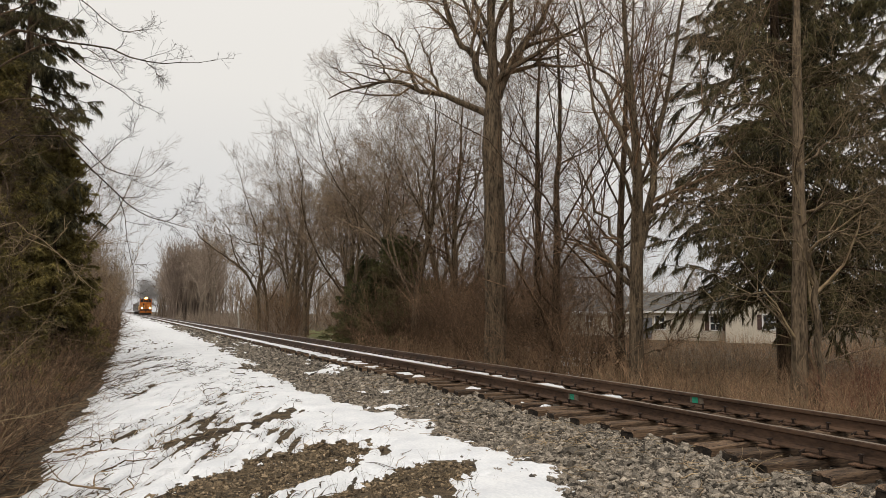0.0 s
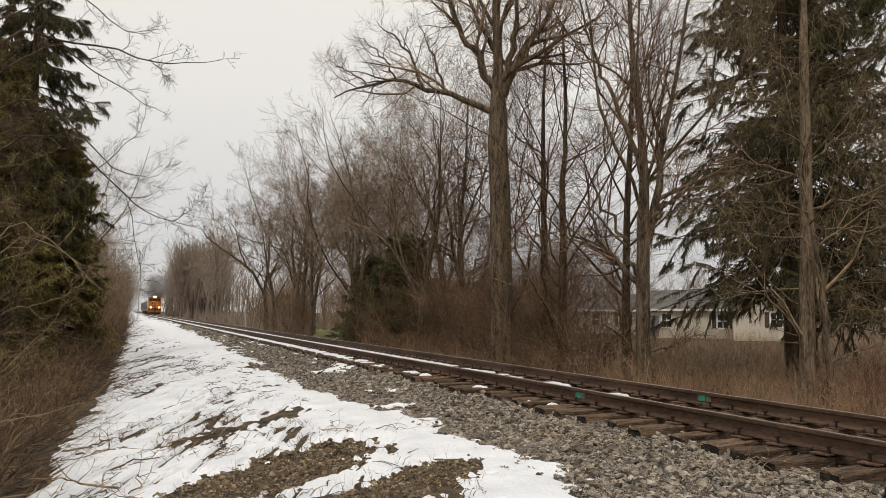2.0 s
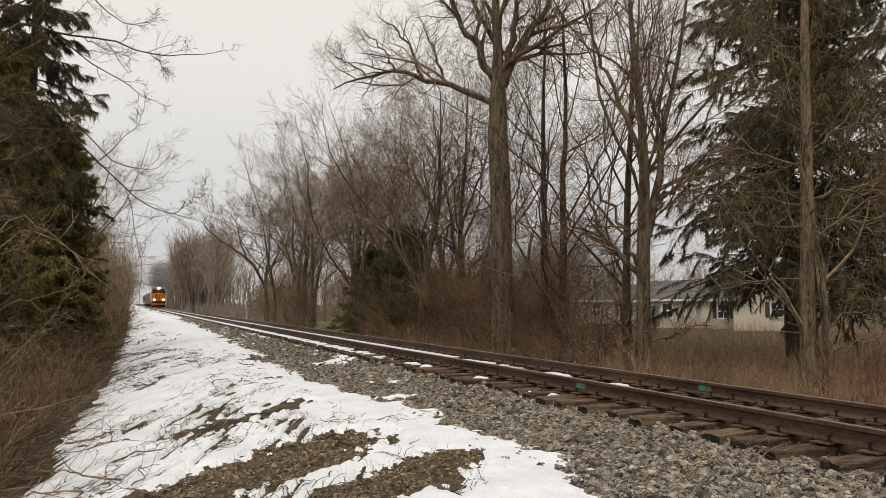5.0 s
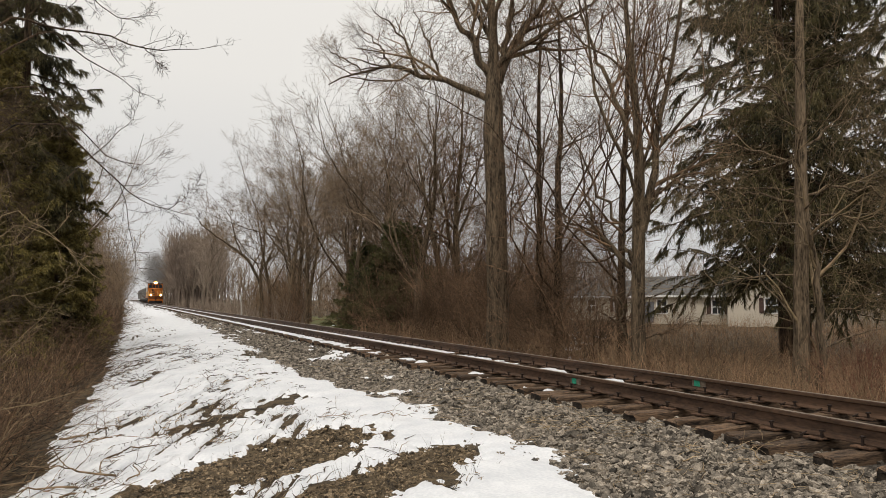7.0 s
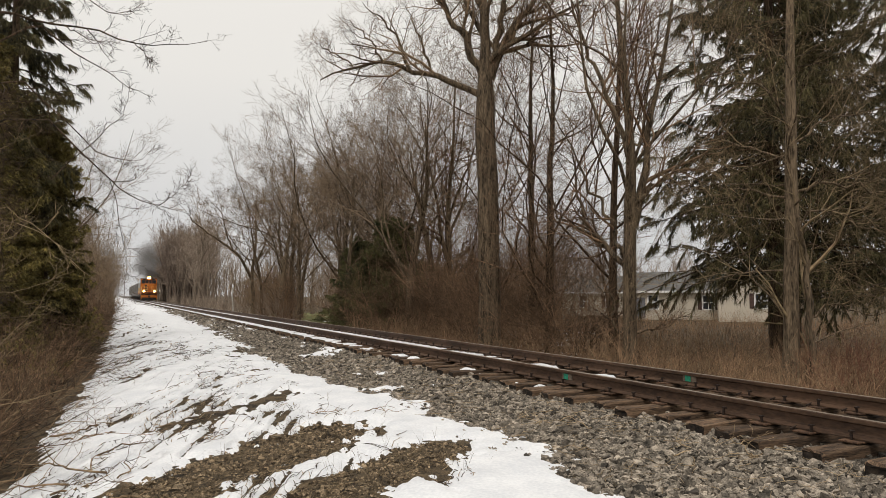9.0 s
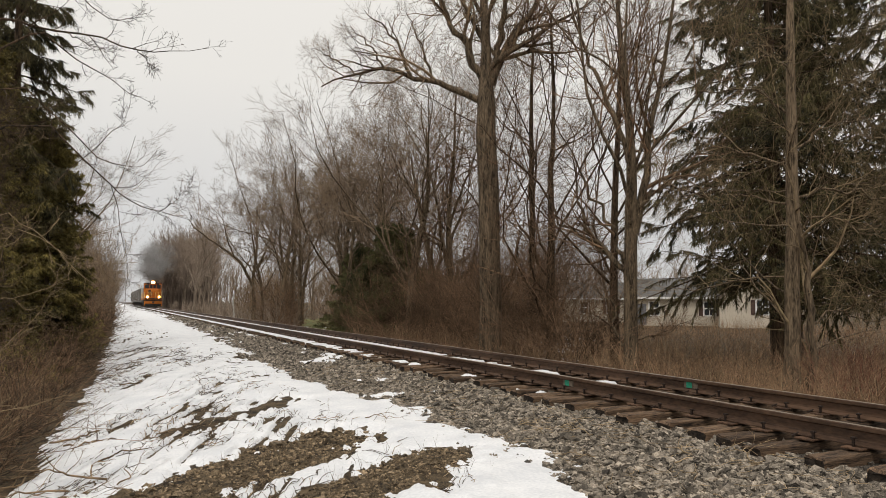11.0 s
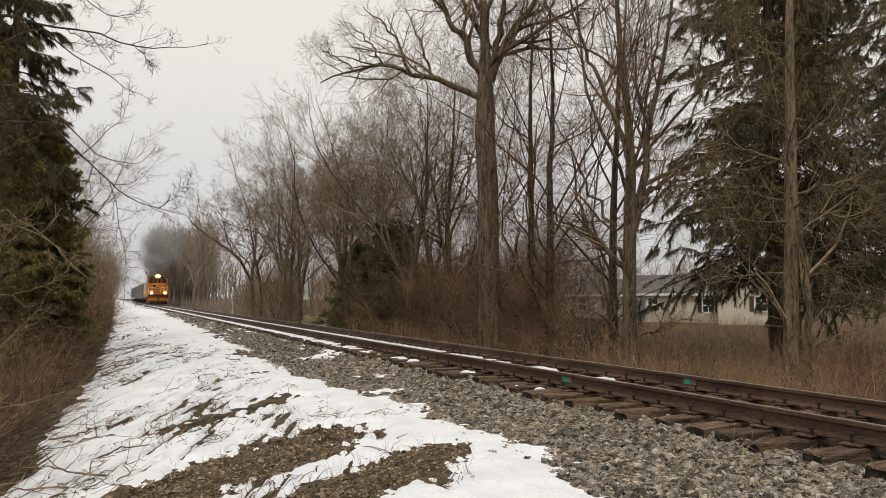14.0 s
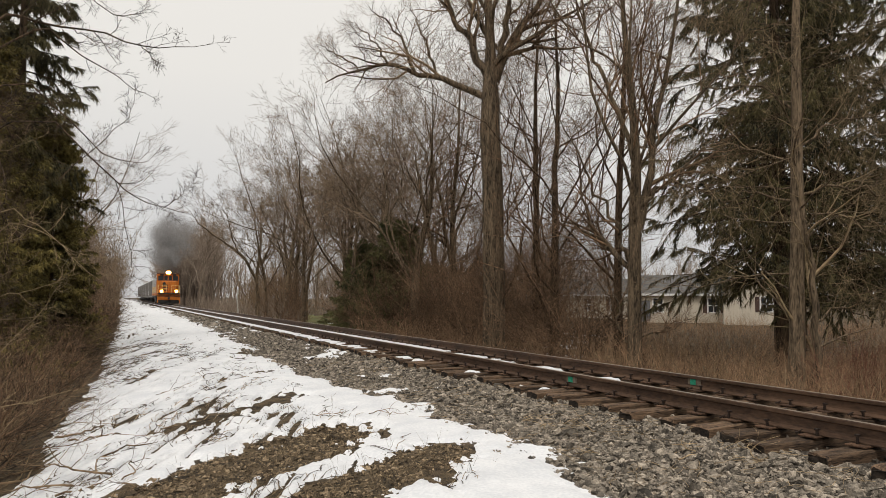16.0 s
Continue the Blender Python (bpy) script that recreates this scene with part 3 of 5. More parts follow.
# the forked tree by the track, with one long limb over towards the line
big = bare_tree(11, 16.0, 0.37, trunk=[(0, 0, -0.3), (0.02, 0, 1.1), (-0.06, 0.03, 5.4), (-0.14, 0.08, 8.9), (-0.15, 0.08, 11.0), (-0.22, 0.13, 14.5), (-0.1, 0.1, 17)],
                limbs=[([(-0.2, 0.1, 9.5), (-1.46, 0.75, 10.2), (-2.58, 1.25, 10.49), (-3.53, 1.62, 10.7), (-4.5, 1.95, 10.5), (-5.6, 2.3, 10.1)], 0.13),
                       ([(-0.15, 0.1, 10.2), (-0.73, 0.39, 11.46), (-1.2, 0.63, 12.3), (-1.58, 0.81, 13.4), (-2.2, 1.1, 16)], 0.17),
                       ([(0.0, 0.0, 10.2), (0.43, -0.25, 11.44), (1.04, -0.62, 12.48), (1.6, -0.95, 13.7), (2.3, -1.3, 15.8)], 0.19),
                       ([(-0.05, 0, 10.4), (0.34, -0.2, 12.08), (0.43, -0.25, 13.78), (0.5, -0.3, 16.2)], 0.15),
                       ([(-2.6, 1.25, 10.49), (-2.9, 1.4, 11.4), (-3.4, 1.6, 12.2), (-4.2, 1.8, 12.9)], 0.07),
                       ([(-3.5, 1.6, 10.7), (-4.0, 1.7, 11.6), (-4.9, 2.0, 12.3)], 0.05), ([(-4.5, 1.95, 10.5), (-5.2, 2.2, 11.1), (-6.0, 2.4, 11.4)], 0.035),
                       ([(-1.8, 0.9, 10.3), (-2.3, 1.1, 11.6), (-2.8, 1.3, 13.0)], 0.06)],
                k1=10, k2=8, k3=7, k4=4, first=0.62, limb_up=0.06, rmin=0.004, bend=0.14, girth=((0, 0.5, 0.57, 0.66, 1), (1.08, 0.98, 0.82, 0.52, 0.14)), label="tall leafless tree, forked, with one long horizontal limb")
plant(big, 12.0, 21.5)
many = bare_tree(23, 14.0, 0.22, BARK, TWIG_RED, trunk=[(0, 0, -0.3), (0, 0, 1.1), (0.02, -0.02, 4.4), (0.1, -0.08, 6.0), (0, 0, 8.1), (-0.15, 0.13, 10.5), (-0.2, 0.2, 14)],
                 limbs=[([(0.1, -0.1, 4.3), (0.3, -0.25, 5.6), (0.51, -0.45, 7.24), (0.82, -0.73, 9.65), (1.2, -1.1, 13)], 0.14),
                        ([(0.1, -0.1, 4.9), (0.4, -0.35, 5.3), (0.77, -0.68, 5.62), (1.2, -1.1, 6.2), (1.9, -1.8, 7.1)], 0.09),
                        ([(0, 0, 3.3), (-0.25, 0.2, 4.0), (-0.51, 0.42, 4.87), (-1.0, 0.79, 5.9), (-1.7, 1.3, 7.8)], 0.085),
                        ([(0.05, 0, 6.3), (-0.48, 0.39, 8.3), (-0.97, 0.77, 9.86), (-1.5, 1.2, 12.5)], 0.09),
                        ([(0, 0, 3.0), (-0.34, 0.29, 3.55), (-0.69, 0.58, 4.05), (-1.07, 0.9, 4.3), (-1.46, 1.2, 4.7), (-1.7, 1.4, 5.4)], 0.10),
                        ([(-0.54, 0.45, 3.8), (-0.84, 0.71, 4.4), (-1.03, 0.87, 5.1), (-1.11, 0.93, 6.0), (-1.25, 1.05, 7.6)], 0.07),
                        ([(0, 0, 0.9), (-0.27, 0.22, 1.5), (-0.42, 0.35, 2.3), (-0.8, 0.67, 2.9)], 0.06),
                        ([(0, 0, 1.2), (0.3, -0.25, 1.35), (0.7, -0.6, 1.5), (1.2, -1.0, 1.95)], 0.04)],
                 k1=9, k2=8, k3=7, k4=4, first=0.25, limb_up=0.10, rmin=0.004, limb_thin=0.36, bend=0.15, girth=((0, 0.35, 0.55, 1), (0.95, 0.8, 0.6, 0.15)), label="leafless tree with several rising stems and rough bark")
plant(many, 13.0, 15.4)
thin = bare_tree(37, 13.0, 0.19, trunk=[(0, 0, -0.3), (0, 0, 1.0), (0.07, -0.08, 4.3), (0.09, -0.12, 6.7), (0.13, -0.17, 9.3), (0.1, -0.2, 13)],
                 limbs=[([(0.30, -0.36, -0.2), (0.24, -0.3, 1.3), (0.24, -0.29, 2.9), (0.17, -0.2, 3.9), (0.08, -0.1, 4.7)], 0.11),
                        ([(0.1, -0.1, 4.6), (0.6, -0.7, 4.75), (1.1, -1.3, 4.5), (1.6, -1.9, 4.55), (2.1, -2.5, 4.35)], 0.035),
                        ([(0.1, -0.1, 3.9), (0.5, -0.6, 4.15), (1.0, -1.2, 3.7), (1.5, -1.9, 3.65)], 0.03),
                        ([(0.1, -0.1, 5.6), (0.5, -0.5, 6.1), (1.1, -1.2, 6.15), (1.8, -2.0, 6.5)], 0.03),
                        ([(0.1, -0.1, 4.4), (-0.5, 0.5, 4.75), (-1.0, 1.1, 4.6), (-1.5, 1.8, 4.9)], 0.03),
                        ([(0.1, -0.1, 5.2), (-0.5, 0.6, 5.7), (-1.1, 1.3, 5.8), (-1.7, 2.0, 5.6)], 0.03),
                        ([(0.2, -0.25, 1.9), (0.6, -0.7, 2.2), (1.0, -1.2, 2.0), (1.6, -1.9, 2.3)], 0.025),
                        ([(0.1, -0.1, 6.4), (-0.4, 0.5, 7.1), (-1.0, 1.2, 7.2), (-1.5, 1.7, 7.6)], 0.03)],
                 k1=24, k2=7, k3=5, k4=4, first=0.2, spread_angle=1.35, limb_up=-0.01, limb_thin=0.16, ratio=0.28, rmin=0.0032, bend=0.16, twig=TWIG_PALE, label="slender tree with pale bark and many dead side branches")
plant(thin, 13.0, 10.3)
leaning = bare_tree(41, 12.0, 0.2, BARK_DARK, TWIG_RED, trunk=[(0, 0, -0.3), (0.02, 0, 1.1), (0.03, -0.02, 3.9), (0.05, 0, 6.9), (0.15, -0.1, 9.3), (0.1, 0, 13)], k1=14, k2=8, k3=7, k4=4, first=0.2, spread_angle=0.75, limb_thin=0.34, bend=0.17,
                    label="dark leafless tree with a dense reddish crown")
plant(leaning, 14.0, 20.8)
dark_a = bare_tree(43, 14.0, 0.16, BARK_DARK, TWIG_RED, k1=14, k2=8, k3=7, k4=3, first=0.15, limb_thin=0.36, bend=0.17, label="dark slender leafless tree with reddish twigs")
plant(dark_a, 15.5, 19.2)
plant(copy_thing(dark_a, pose(0, 0, 0)), 15.6, 24.5, 130, 1.05)
plant(copy_thing(leaning, pose(0, 0, 0)), 15.2, 27.5, 80, 1.05)
plant(copy_thing(many, pose(0, 0, 0)), 15.0, 31.0, 200, 0.95)
plant(copy_thing(thin, pose(0, 0, 0)), 16.4, 9.3, 20, 0.85)

# evergreens on the house side
spruce = conifer(51, 19.0, 5.2, 0.26, SPRUCE, 38, 5, 0.18, -0.26, 96, 0.20, "large dark green spruce with drooping boughs and gaps", 0.0135, shape=0.66, hang=0.26, sag=0.85)
plant(spruce, 18.4, 15.0)
plant(copy_thing(spruce, pose(0, 0, 0)), 20.2, 11.4, 100, 0.92)
plant(copy_thing(spruce, pose(0, 0, 0)), 25.5, 20.0, 215, 1.0)
pine = conifer(61, 6.4, 2.9, 0.16, PINE, 24, 6, 0.05, 0.1, 64, 0.25, "bushy dark evergreen among bare shrubs", 0.022, shape=0.55, sag=0.15)
plant(pine, 13.4, 34.6)
plant(copy_thing(pine, pose(0, 0, 0)), 13.0, 38.6, 70, 0.85)

# evergreens and overhanging tree on the bank side
cedar = conifer(71, 10.5, 2.3, 0.17, CEDAR, 36, 6, 0.03, 0.2, 84, 0.16, "olive-brown cedar with dense scaly foliage", 0.016, shape=0.5)
for x, y, s, a in ((-3.0, 20.0, 0.85, 0), (-2.1, 27.0, 0.80, 60), (-3.1, 33.5, 1.0, 130), (-4.6, 23.5, 1.1, 200)):
    plant(cedar if a == 0 else copy_thing(cedar, pose(0, 0, 0)), x, y, a, s)
slim = conifer(57, 20.0, 2.7, 0.22, SPRUCE, 27, 5, 0.27, -0.25, 88, 0.20, "tall narrow dark spruce on the bank", 0.0125, hang=0.25, sag=0.7)
plant(slim, -3.1, 26.0)
plant(copy_thing(slim, pose(0, 0, 0)), -5.6, 38.0, 90, 0.9)
over = bare_tree(83, 6.5, 0.07, BARK_DARK, BARK_DARK, trunk=[(0, 0, -0.3), (0.02, 0, 1.5), (-0.04, 0, 3.5), (-0.02, 0, 5.2), (0.05, 0, 6.8)],
                 limbs=[([(0, 0, 5.1), (0.33, 0.1, 5.51), (0.67, 0.2, 5.50), (1.23, 0.1, 5.47), (1.71, 0, 5.35), (2.08, 0, 5.36), (2.59, 0, 5.48)], 0.018),
                        ([(1.73, 0, 5.35), (1.88, 0.05, 5.24), (1.97, 0.1, 5.12)], 0.006),
                        ([(0.97, 0.1, 5.46), (1.26, -0.1, 5.28), (1.55, -0.2, 5.19)], 0.007),
                        ([(0, 0, 4.8), (0.68, -0.3, 5.27), (0.91, -0.3, 5.17), (1.19, -0.3, 4.98), (1.48, -0.2, 4.87), (1.67, -0.2, 4.75), (1.95, -0.1, 4.65)], 0.012),
                        ([(0.9, 0.1, 3.6), (1.22, 0.1, 3.98), (1.5, 0, 4.27), (1.62, 0, 4.42), (1.71, 0, 4.68)], 0.007),
                        ([(0, 0, 4.4), (0.47, 0.2, 4.77), (0.86, 0.2, 4.49), (1.16, 0.1, 4.20), (1.3, 0.1, 4.02), (1.51, 0, 3.90), (1.73, 0, 3.87), (1.91, 0, 3.94), (2.0, 0, 4.10)], 0.011),
                        ([(0, 0, 3.9), (0.71, 0, 4.34), (1.31, 0, 3.83), (1.52, 0, 3.64), (1.67, 0, 3.50), (1.89, 0, 3.38), (2.08, 0, 3.35), (2.27, 0, 3.30), (2.4, 0, 3.26)], 0.012),
                        ([(2.08, 0, 3.35), (2.29, -0.05, 3.53), (2.45, -0.1, 3.77)], 0.006),
                        ([(1.52, 0, 3.64), (1.6, 0, 3.41), (1.64, 0, 3.07), (1.72, 0, 2.80), (1.74, 0, 2.46), (1.72, 0, 2.13)], 0.006),
                        ([(0, 0, 5.5), (0.8, 0.2, 6.1), (1.28, 0.1, 5.79), (1.46, 0, 5.67), (1.64, 0, 5.70), (1.82, 0, 5.86)], 0.010)],
                 k1=22, k2=9, k3=5, k4=2, first=0.3, spread_angle=1.1, limb_up=-0.02, rmin=0.0022, limb_thin=0.16, ratio=0.24, shoot=0.22, r2=0.17, r3=0.42, bend=0.16, jog=0.010, label="thin bare tree whose twigs hang over the bank")
plant(over, -1.6, 9.2, dz=-0.02)
pale = bare_tree(91, 3.0, 0.028, TWIG_PALE, TWIG_PALE, trunk=[(0, 0, -0.3), (0.03, 0, 1.0), (-0.04, 0, 2.0), (-0.1, 0, 3.4)],
                 limbs=[([(0, 0, 2.4), (0.38, 0, 3.02), (0.61, 0, 2.92), (0.85, 0, 2.75), (1.04, 0, 2.62), (1.27, 0.05, 2.58), (1.62, 0.1, 2.62)], 0.006),
                        ([(0, 0, 2.2), (0.39, 0.1, 2.86), (0.66, 0.1, 2.85), (0.9, 0.1, 2.71), (1.1, 0.1, 2.54), (1.3, 0.1, 2.42)], 0.006),
                        ([(0, 0, 1.8), (0.41, -0.1, 2.21), (0.64, -0.1, 2.26), (0.91, -0.1, 2.37), (1.05, -0.1, 2.44)], 0.005)],
                 k1=10, k2=5, k3=4, k4=0, first=0.3, spread_angle=1.1, limb_up=-0.02, rmin=0.0024, limb_thin=0.35, ratio=0.35, shoot=0.4, r2=0.2, r3=0.45, bend=0.16, jog=0.010, label="pale bare sapling in the bank brush")
plant(pale, -1.4, 7.6)
plant(copy_thing(pale, pose(0, 0, 0)), -2.1, 13.0, 120, 1.4)
plant(copy_thing(over, pose(0, 0, 0)), -2.7, 14.5, 70, 1.1)
plant(copy_thing(over, pose(0, 0, 0)), -3.0, 18.0, -60, 1.15)

# the line of bare trees on both sides of the track
mids = [bare_tree(100 + i, h, rad, BARK, TWIG_MID_HAZE, k1=14, k2=8, k3=7, k4=4, first=0.22 + 0.05 * i, spread_angle=0.62 + 0.07 * i, rmin=0.0075, limb_thin=0.38, limb_up=0.07, top=0.66, ratio=0.8, bend=0.17)
        for i, (h, rad) in enumerate(((16, 0.22), (15, 0.18), (17, 0.25), (13, 0.15)))]
# bark and twigs here carry the haze in their colour
fars = [bare_tree(200 + i, h, rad, BARK_HAZE, TWIG_HAZE, k1=12, k2=6, k3=6, k4=2, first=0.2, spread_angle=0.6, rmin=0.024, limb_thin=0.5, lod=1, top=0.66, ratio=0.8, bend=0.16)
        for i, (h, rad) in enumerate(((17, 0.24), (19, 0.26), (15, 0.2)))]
used = set()


def place_tree(src, x, y, turn, s, group):
    ob = src if src.name not in used else copy_thing(src, pose(0, 0, 0))
    used.add(src.name)
    tagged(plant(ob, x, y, turn, s), group=group)


tr = random.Random(12)
spots = [(12.6, 30.5), (13.0, 53.5), (12.9, 59.4), (11.9, 38.0), (14.5, 47.0), (12.8, 67.0), (14.8, 40.0), (17.6, 57.0), (15.0, 66.5), (17.5, 50.0), (16.5, 36.0), (19.0, 28.0), (21.0, 36.0), (24.0, 30.0), (20.0, 44.0), (27.0, 40.0), (16.2, 43.5), (16.8, 47.5), (14.1, 61.5), (15.6, 51.5), (17.2, 70.0), (18.5, 60.0)]
for i, (x, y) in enumerate(spots):
    place_tree(mids[i % 4], x, y, tr.uniform(0, 360), tr.uniform(0.85, 1.1) * (0.65 if x > 18.8 else 1.12 if 46 < y < 62 and x < 15 else 1.0), "trees along the track")
arching = bare_tree(131, 13.0, 0.25, BARK, TWIG_MID_HAZE, trunk=[(0, 0, -0.3), (0.1, 0, 2.0), (-0.1, 0, 4.5), (0.2, 0, 7.5), (0.1, 0, 11.8)],
                    limbs=[([(0, 0, 3.6), (-0.8, 0.2, 5.4), (-1.9, 0.5, 6.9), (-3.4, 0.8, 7.9), (-4.9, 1.0, 8.9), (-6.0, 1.2, 9.9)], 0.17),
                           ([(-1.9, 0.5, 6.9), (-2.5, 0.6, 8.3), (-2.8, 0.7, 9.8), (-3.6, 0.8, 11.4)], 0.09),
                           ([(-0.1, 0, 5.2), (0.8, -0.2, 6.8), (1.5, -0.4, 9.0), (1.8, -0.5, 11.2)], 0.12)],
                    k1=7, k2=7, k3=7, k4=4, first=0.5, spread_angle=0.8, rmin=0.0085, bend=0.2, r2=0.28, ratio=0.4, label="open-crowned leafless tree with one arching limb")
tagged(plant(arching, 12.4, 70.0), group="trees along the track")
for i in range(20):
    y = 118 + i * 9 + tr.uniform(-2, 2)
    place_tree(fars[i % 3], tr.uniform(11.5, 17) + (y > 200) * 1.0, y, tr.uniform(0, 360), tr.uniform(0.85, 1.15), "trees along the track")
for i in range(22):
    y = 40 + i * 8.5 + tr.uniform(-2, 2)
    src = mids[i % 4] if y < 75 else fars[i % 3]
    place_tree(src, -tr.uniform(3.0, 4.8) if y < 70 else -tr.uniform(1.8, 4.2), y, tr.uniform(0, 360), tr.uniform(0.75, 0.95) if y < 70 else tr.uniform(0.55, 0.8), "trees on the bank")
for i in range(16):
    a, d = radians(tr.uniform(14, 62)), tr.uniform(75, 150)
    place_tree(fars[i % 3], d * math.sin(a), d * math.cos(a), tr.uniform(0, 360), tr.uniform(0.45, 0.7), "trees behind the houses")


for x, y in ((-6.5, -9.0), (-7.5, -22.0), (-6.0, -38.0), (13.5, -6.0), (14.5, -19.0), (13.0, -34.0)):
    place_tree(fars[0], x, y, tr.uniform(0, 360), tr.uniform(0.8, 1.0), "trees along the track")


def thicket(name, n, region, hmin, hmax, mat, seed, kids, label, rad=0.006, lean=0.25, category="brush", kid_len=0.5, spread_a=0.5, up=0.02, bend=0.13, arch=0.0):
    """Bare stems with side shoots, rooted on the ground."""
    r = np.random.RandomState(seed)
    x, y = region(r, n)
    n = len(x)
    h = hmin + (hmax - hmin) * r.rand(n) ** 1.5
    d = np.stack([r.randn(n) * lean, r.randn(n) * lean, np.ones(n)], -1)
    d /= np.linalg.norm(d, axis=1, keepdims=True)
    pts = [np.stack([x, y, ground_z(x, y) - 0.03], -1)]
    for k in range(4):
        d = d + r.randn(n, 3) * bend + [0, 0, -0.12 * k * arch]
        d /= np.linalg.norm(d, axis=1, keepdims=True)
        pts.append(pts[-1] + d * (h / 4)[:, None])
    P = np.stack(pts, 1)
    scale = 1 + np.hypot(x, y)[:, None] / 45
    R = rad * scale * np.linspace(1, 0.35, 5)[None]
    bits = [tubes(P, R, 3)]
    for q, k in enumerate(kids):
        P, R = grow(P, R, k, 0.2, 1.0, spread_a, kid_len, 2, 0.2, up, 0.7, 0.5, seed + 1 + q, minlen=0.15)
        bits.append(tubes(P, R, 3))
    return tagged(new(name, mesh_of(name, *joined(bits), mat, True)), label, category, kind="stuff")


def zone(x0, x1, y0, y1, power=1.0):
    return lambda r, n: (x0 + (x1 - x0) * r.rand(n), y0 + (y1 - y0) * r.rand(n) ** power)


def ditch(x0, x1):
    def place(r, n):
        x = x0 + (x1 - x0) * r.rand(n)
        return x, x / 1.62 + 24 * r.rand(n) ** 1.5
    return place


def field(r, n):
    a, d = np.radians(36 + 22 * r.rand(n)), 22 + 40 * r.rand(n) ** 0.8
    return d * np.sin(a), d * np.cos(a)


def red_zone(r, n):
    a, d = np.radians(53.5 + 4.0 * r.rand(n)), 14 + 4 * r.rand(n)
    return d * np.sin(a), d * np.cos(a)


def short_of(place, bearing):
    """Keeps the brush on the near side of the opening towards the houses."""
    def pick(r, n):
        x, y = place(r, n)
        keep = np.degrees(np.arctan2(x, y)) < bearing + 1.5 * r.randn(len(x))
        return x[keep], y[keep]
    return pick


def clear_of_gap(place):
    """Leaves open the gap through which the lawn shows."""
    def pick(r, n):
        x, y = place(r, n)
        keep = np.abs(np.degrees(np.arctan2(x, y)) - 15.1) > 1.5
        return x[keep], y[keep]
    return pick


def thinned(place, a0, a1, share):
    """Thins the brush where the snowy ground behind it shows."""
    def pick(r, n):
        x, y = place(r, n)
        a = np.degrees(np.arctan2(x, y))
        keep = (a < a0) | (a > a1) | (r.rand(len(x)) < share)
        return x[keep], y[keep]
    return pick


def bank(r, n):
    y = 6.5 + 75 * r.rand(n) ** 1.7
    edge = np.interp(y, (3, 7, 8.5, 10, 16, 46, 100), (-1.9, -1.8, -1.5, -1.15, -0.95, -0.3, 0.0))
    return edge - np.abs(r.randn(n)) * (0.9 + 0.02 * y), y


thicket("bank_brush", 1200, bank, 0.6, 2.4, TWIG_RED, 301, (5, 4), "tangled brown leafless brush on the bank", 0.0065, 0.5, spread_a=1.0, bend=0.28, arch=0.8)
thicket("bank_scrub", 260, zone(-5, -1.8, -14, 6), 0.6, 2.0, TWIG, 316, (4, 2), "leafless brown scrub on the bank", 0.006, 0.4)
thicket("bank_canes", 150, bank, 1.0, 2.8, TWIG_PALE, 311, (4, 3), "pale arching canes on the bank", 0.007, 0.7, spread_a=0.8, bend=0.22, arch=1.6)
thicket("bank_thorns", 650, bank, 0.8, 2.2, BARK_DARK, 312, (6, 3), "dark thorny stems on the bank", 0.007, 0.5, spread_a=0.9, bend=0.3, arch=0.5)
thicket("bank_weeds", 380, bank, 0.3, 0.9, STRAW, 302, (2,), "dry straw-coloured weeds on the bank", 0.003, 0.4, "weeds")
thicket("ditch_brush", 3300, thinned(ditch(9.2, 17), 26, 37, 0.5), 0.5, 1.5, BRUSH, 303, (3, 2), "brown dead brush in the ditch beside the track", 0.0055, 0.28, spread_a=0.7, bend=0.18)
thicket("tall_dead_grass", 4600, thinned(ditch(9.4, 22), 26, 37, 0.45), 0.4, 1.25, STRAW, 304, (1,), "tall dead grass and weeds", 0.0036, 0.22, "grass")
thicket("shrubs", 780, short_of(clear_of_gap(zone(11.0, 15.5, 15, 60)), 38.5), 1.4, 5.2, TWIG_RED, 305, (6, 5), "leafless reddish-brown shrubs under the trees", 0.008, 0.3, "shrub", spread_a=0.7, bend=0.18)
thicket("vine_tangle", 540, short_of(zone(12.0, 17.5, 17, 34), 36.5), 2.0, 6.0, TWIG_RED, 313, (6, 5), "tangle of bare vines and saplings under the trees", 0.009, 0.3, "shrub", spread_a=0.8, bend=0.22)
thicket("understory", 800, clear_of_gap(zone(14, 24, 28, 95)), 3.0, 8.0, TWIG, 314, (6, 4), "leafless saplings beneath the tall trees", 0.009, 0.15, "saplings")
thicket("field_weeds", 3600, field, 0.5, 1.5, BRUSH, 315, (2,), "brown dead weeds in the field before the houses", 0.003, 0.22, "weeds")
thicket("red_shrub", 150, red_zone, 0.8, 1.9, REDSTEM, 317, (4, 3), "reddish-brown shrub beside the ditch", 0.005, 0.35, "shrub")
thicket("far_brush", 900, clear_of_gap(zone(10.5, 18, 45, 200, 1.3)), 0.8, 2.8, TWIG_HAZE, 306, (4, 2), "brown leafless brush along the track", 0.009, 0.2)
thicket("bank_saplings", 300, zone(-2.6, 0.0, 52, 112), 4.5, 9.5, TWIG_MID_HAZE, 320, (7, 5), "dense brown leafless saplings along the bank", 0.007, 0.08, "saplings", 0.3, spread_a=0.6)
thicket("far_bank_brush", 900, zone(-5.0, -1.0, 40, 200, 1.3), 1.0, 5.0, TWIG_RED, 307, (4, 2), "brown leafless brush along the bank", 0.008, 0.2)


def far_zone(r, n):
    a, d = np.radians(8 + 62 * r.rand(n)), 130 + 90 * r.rand(n)
    return d * np.sin(a), d * np.cos(a)


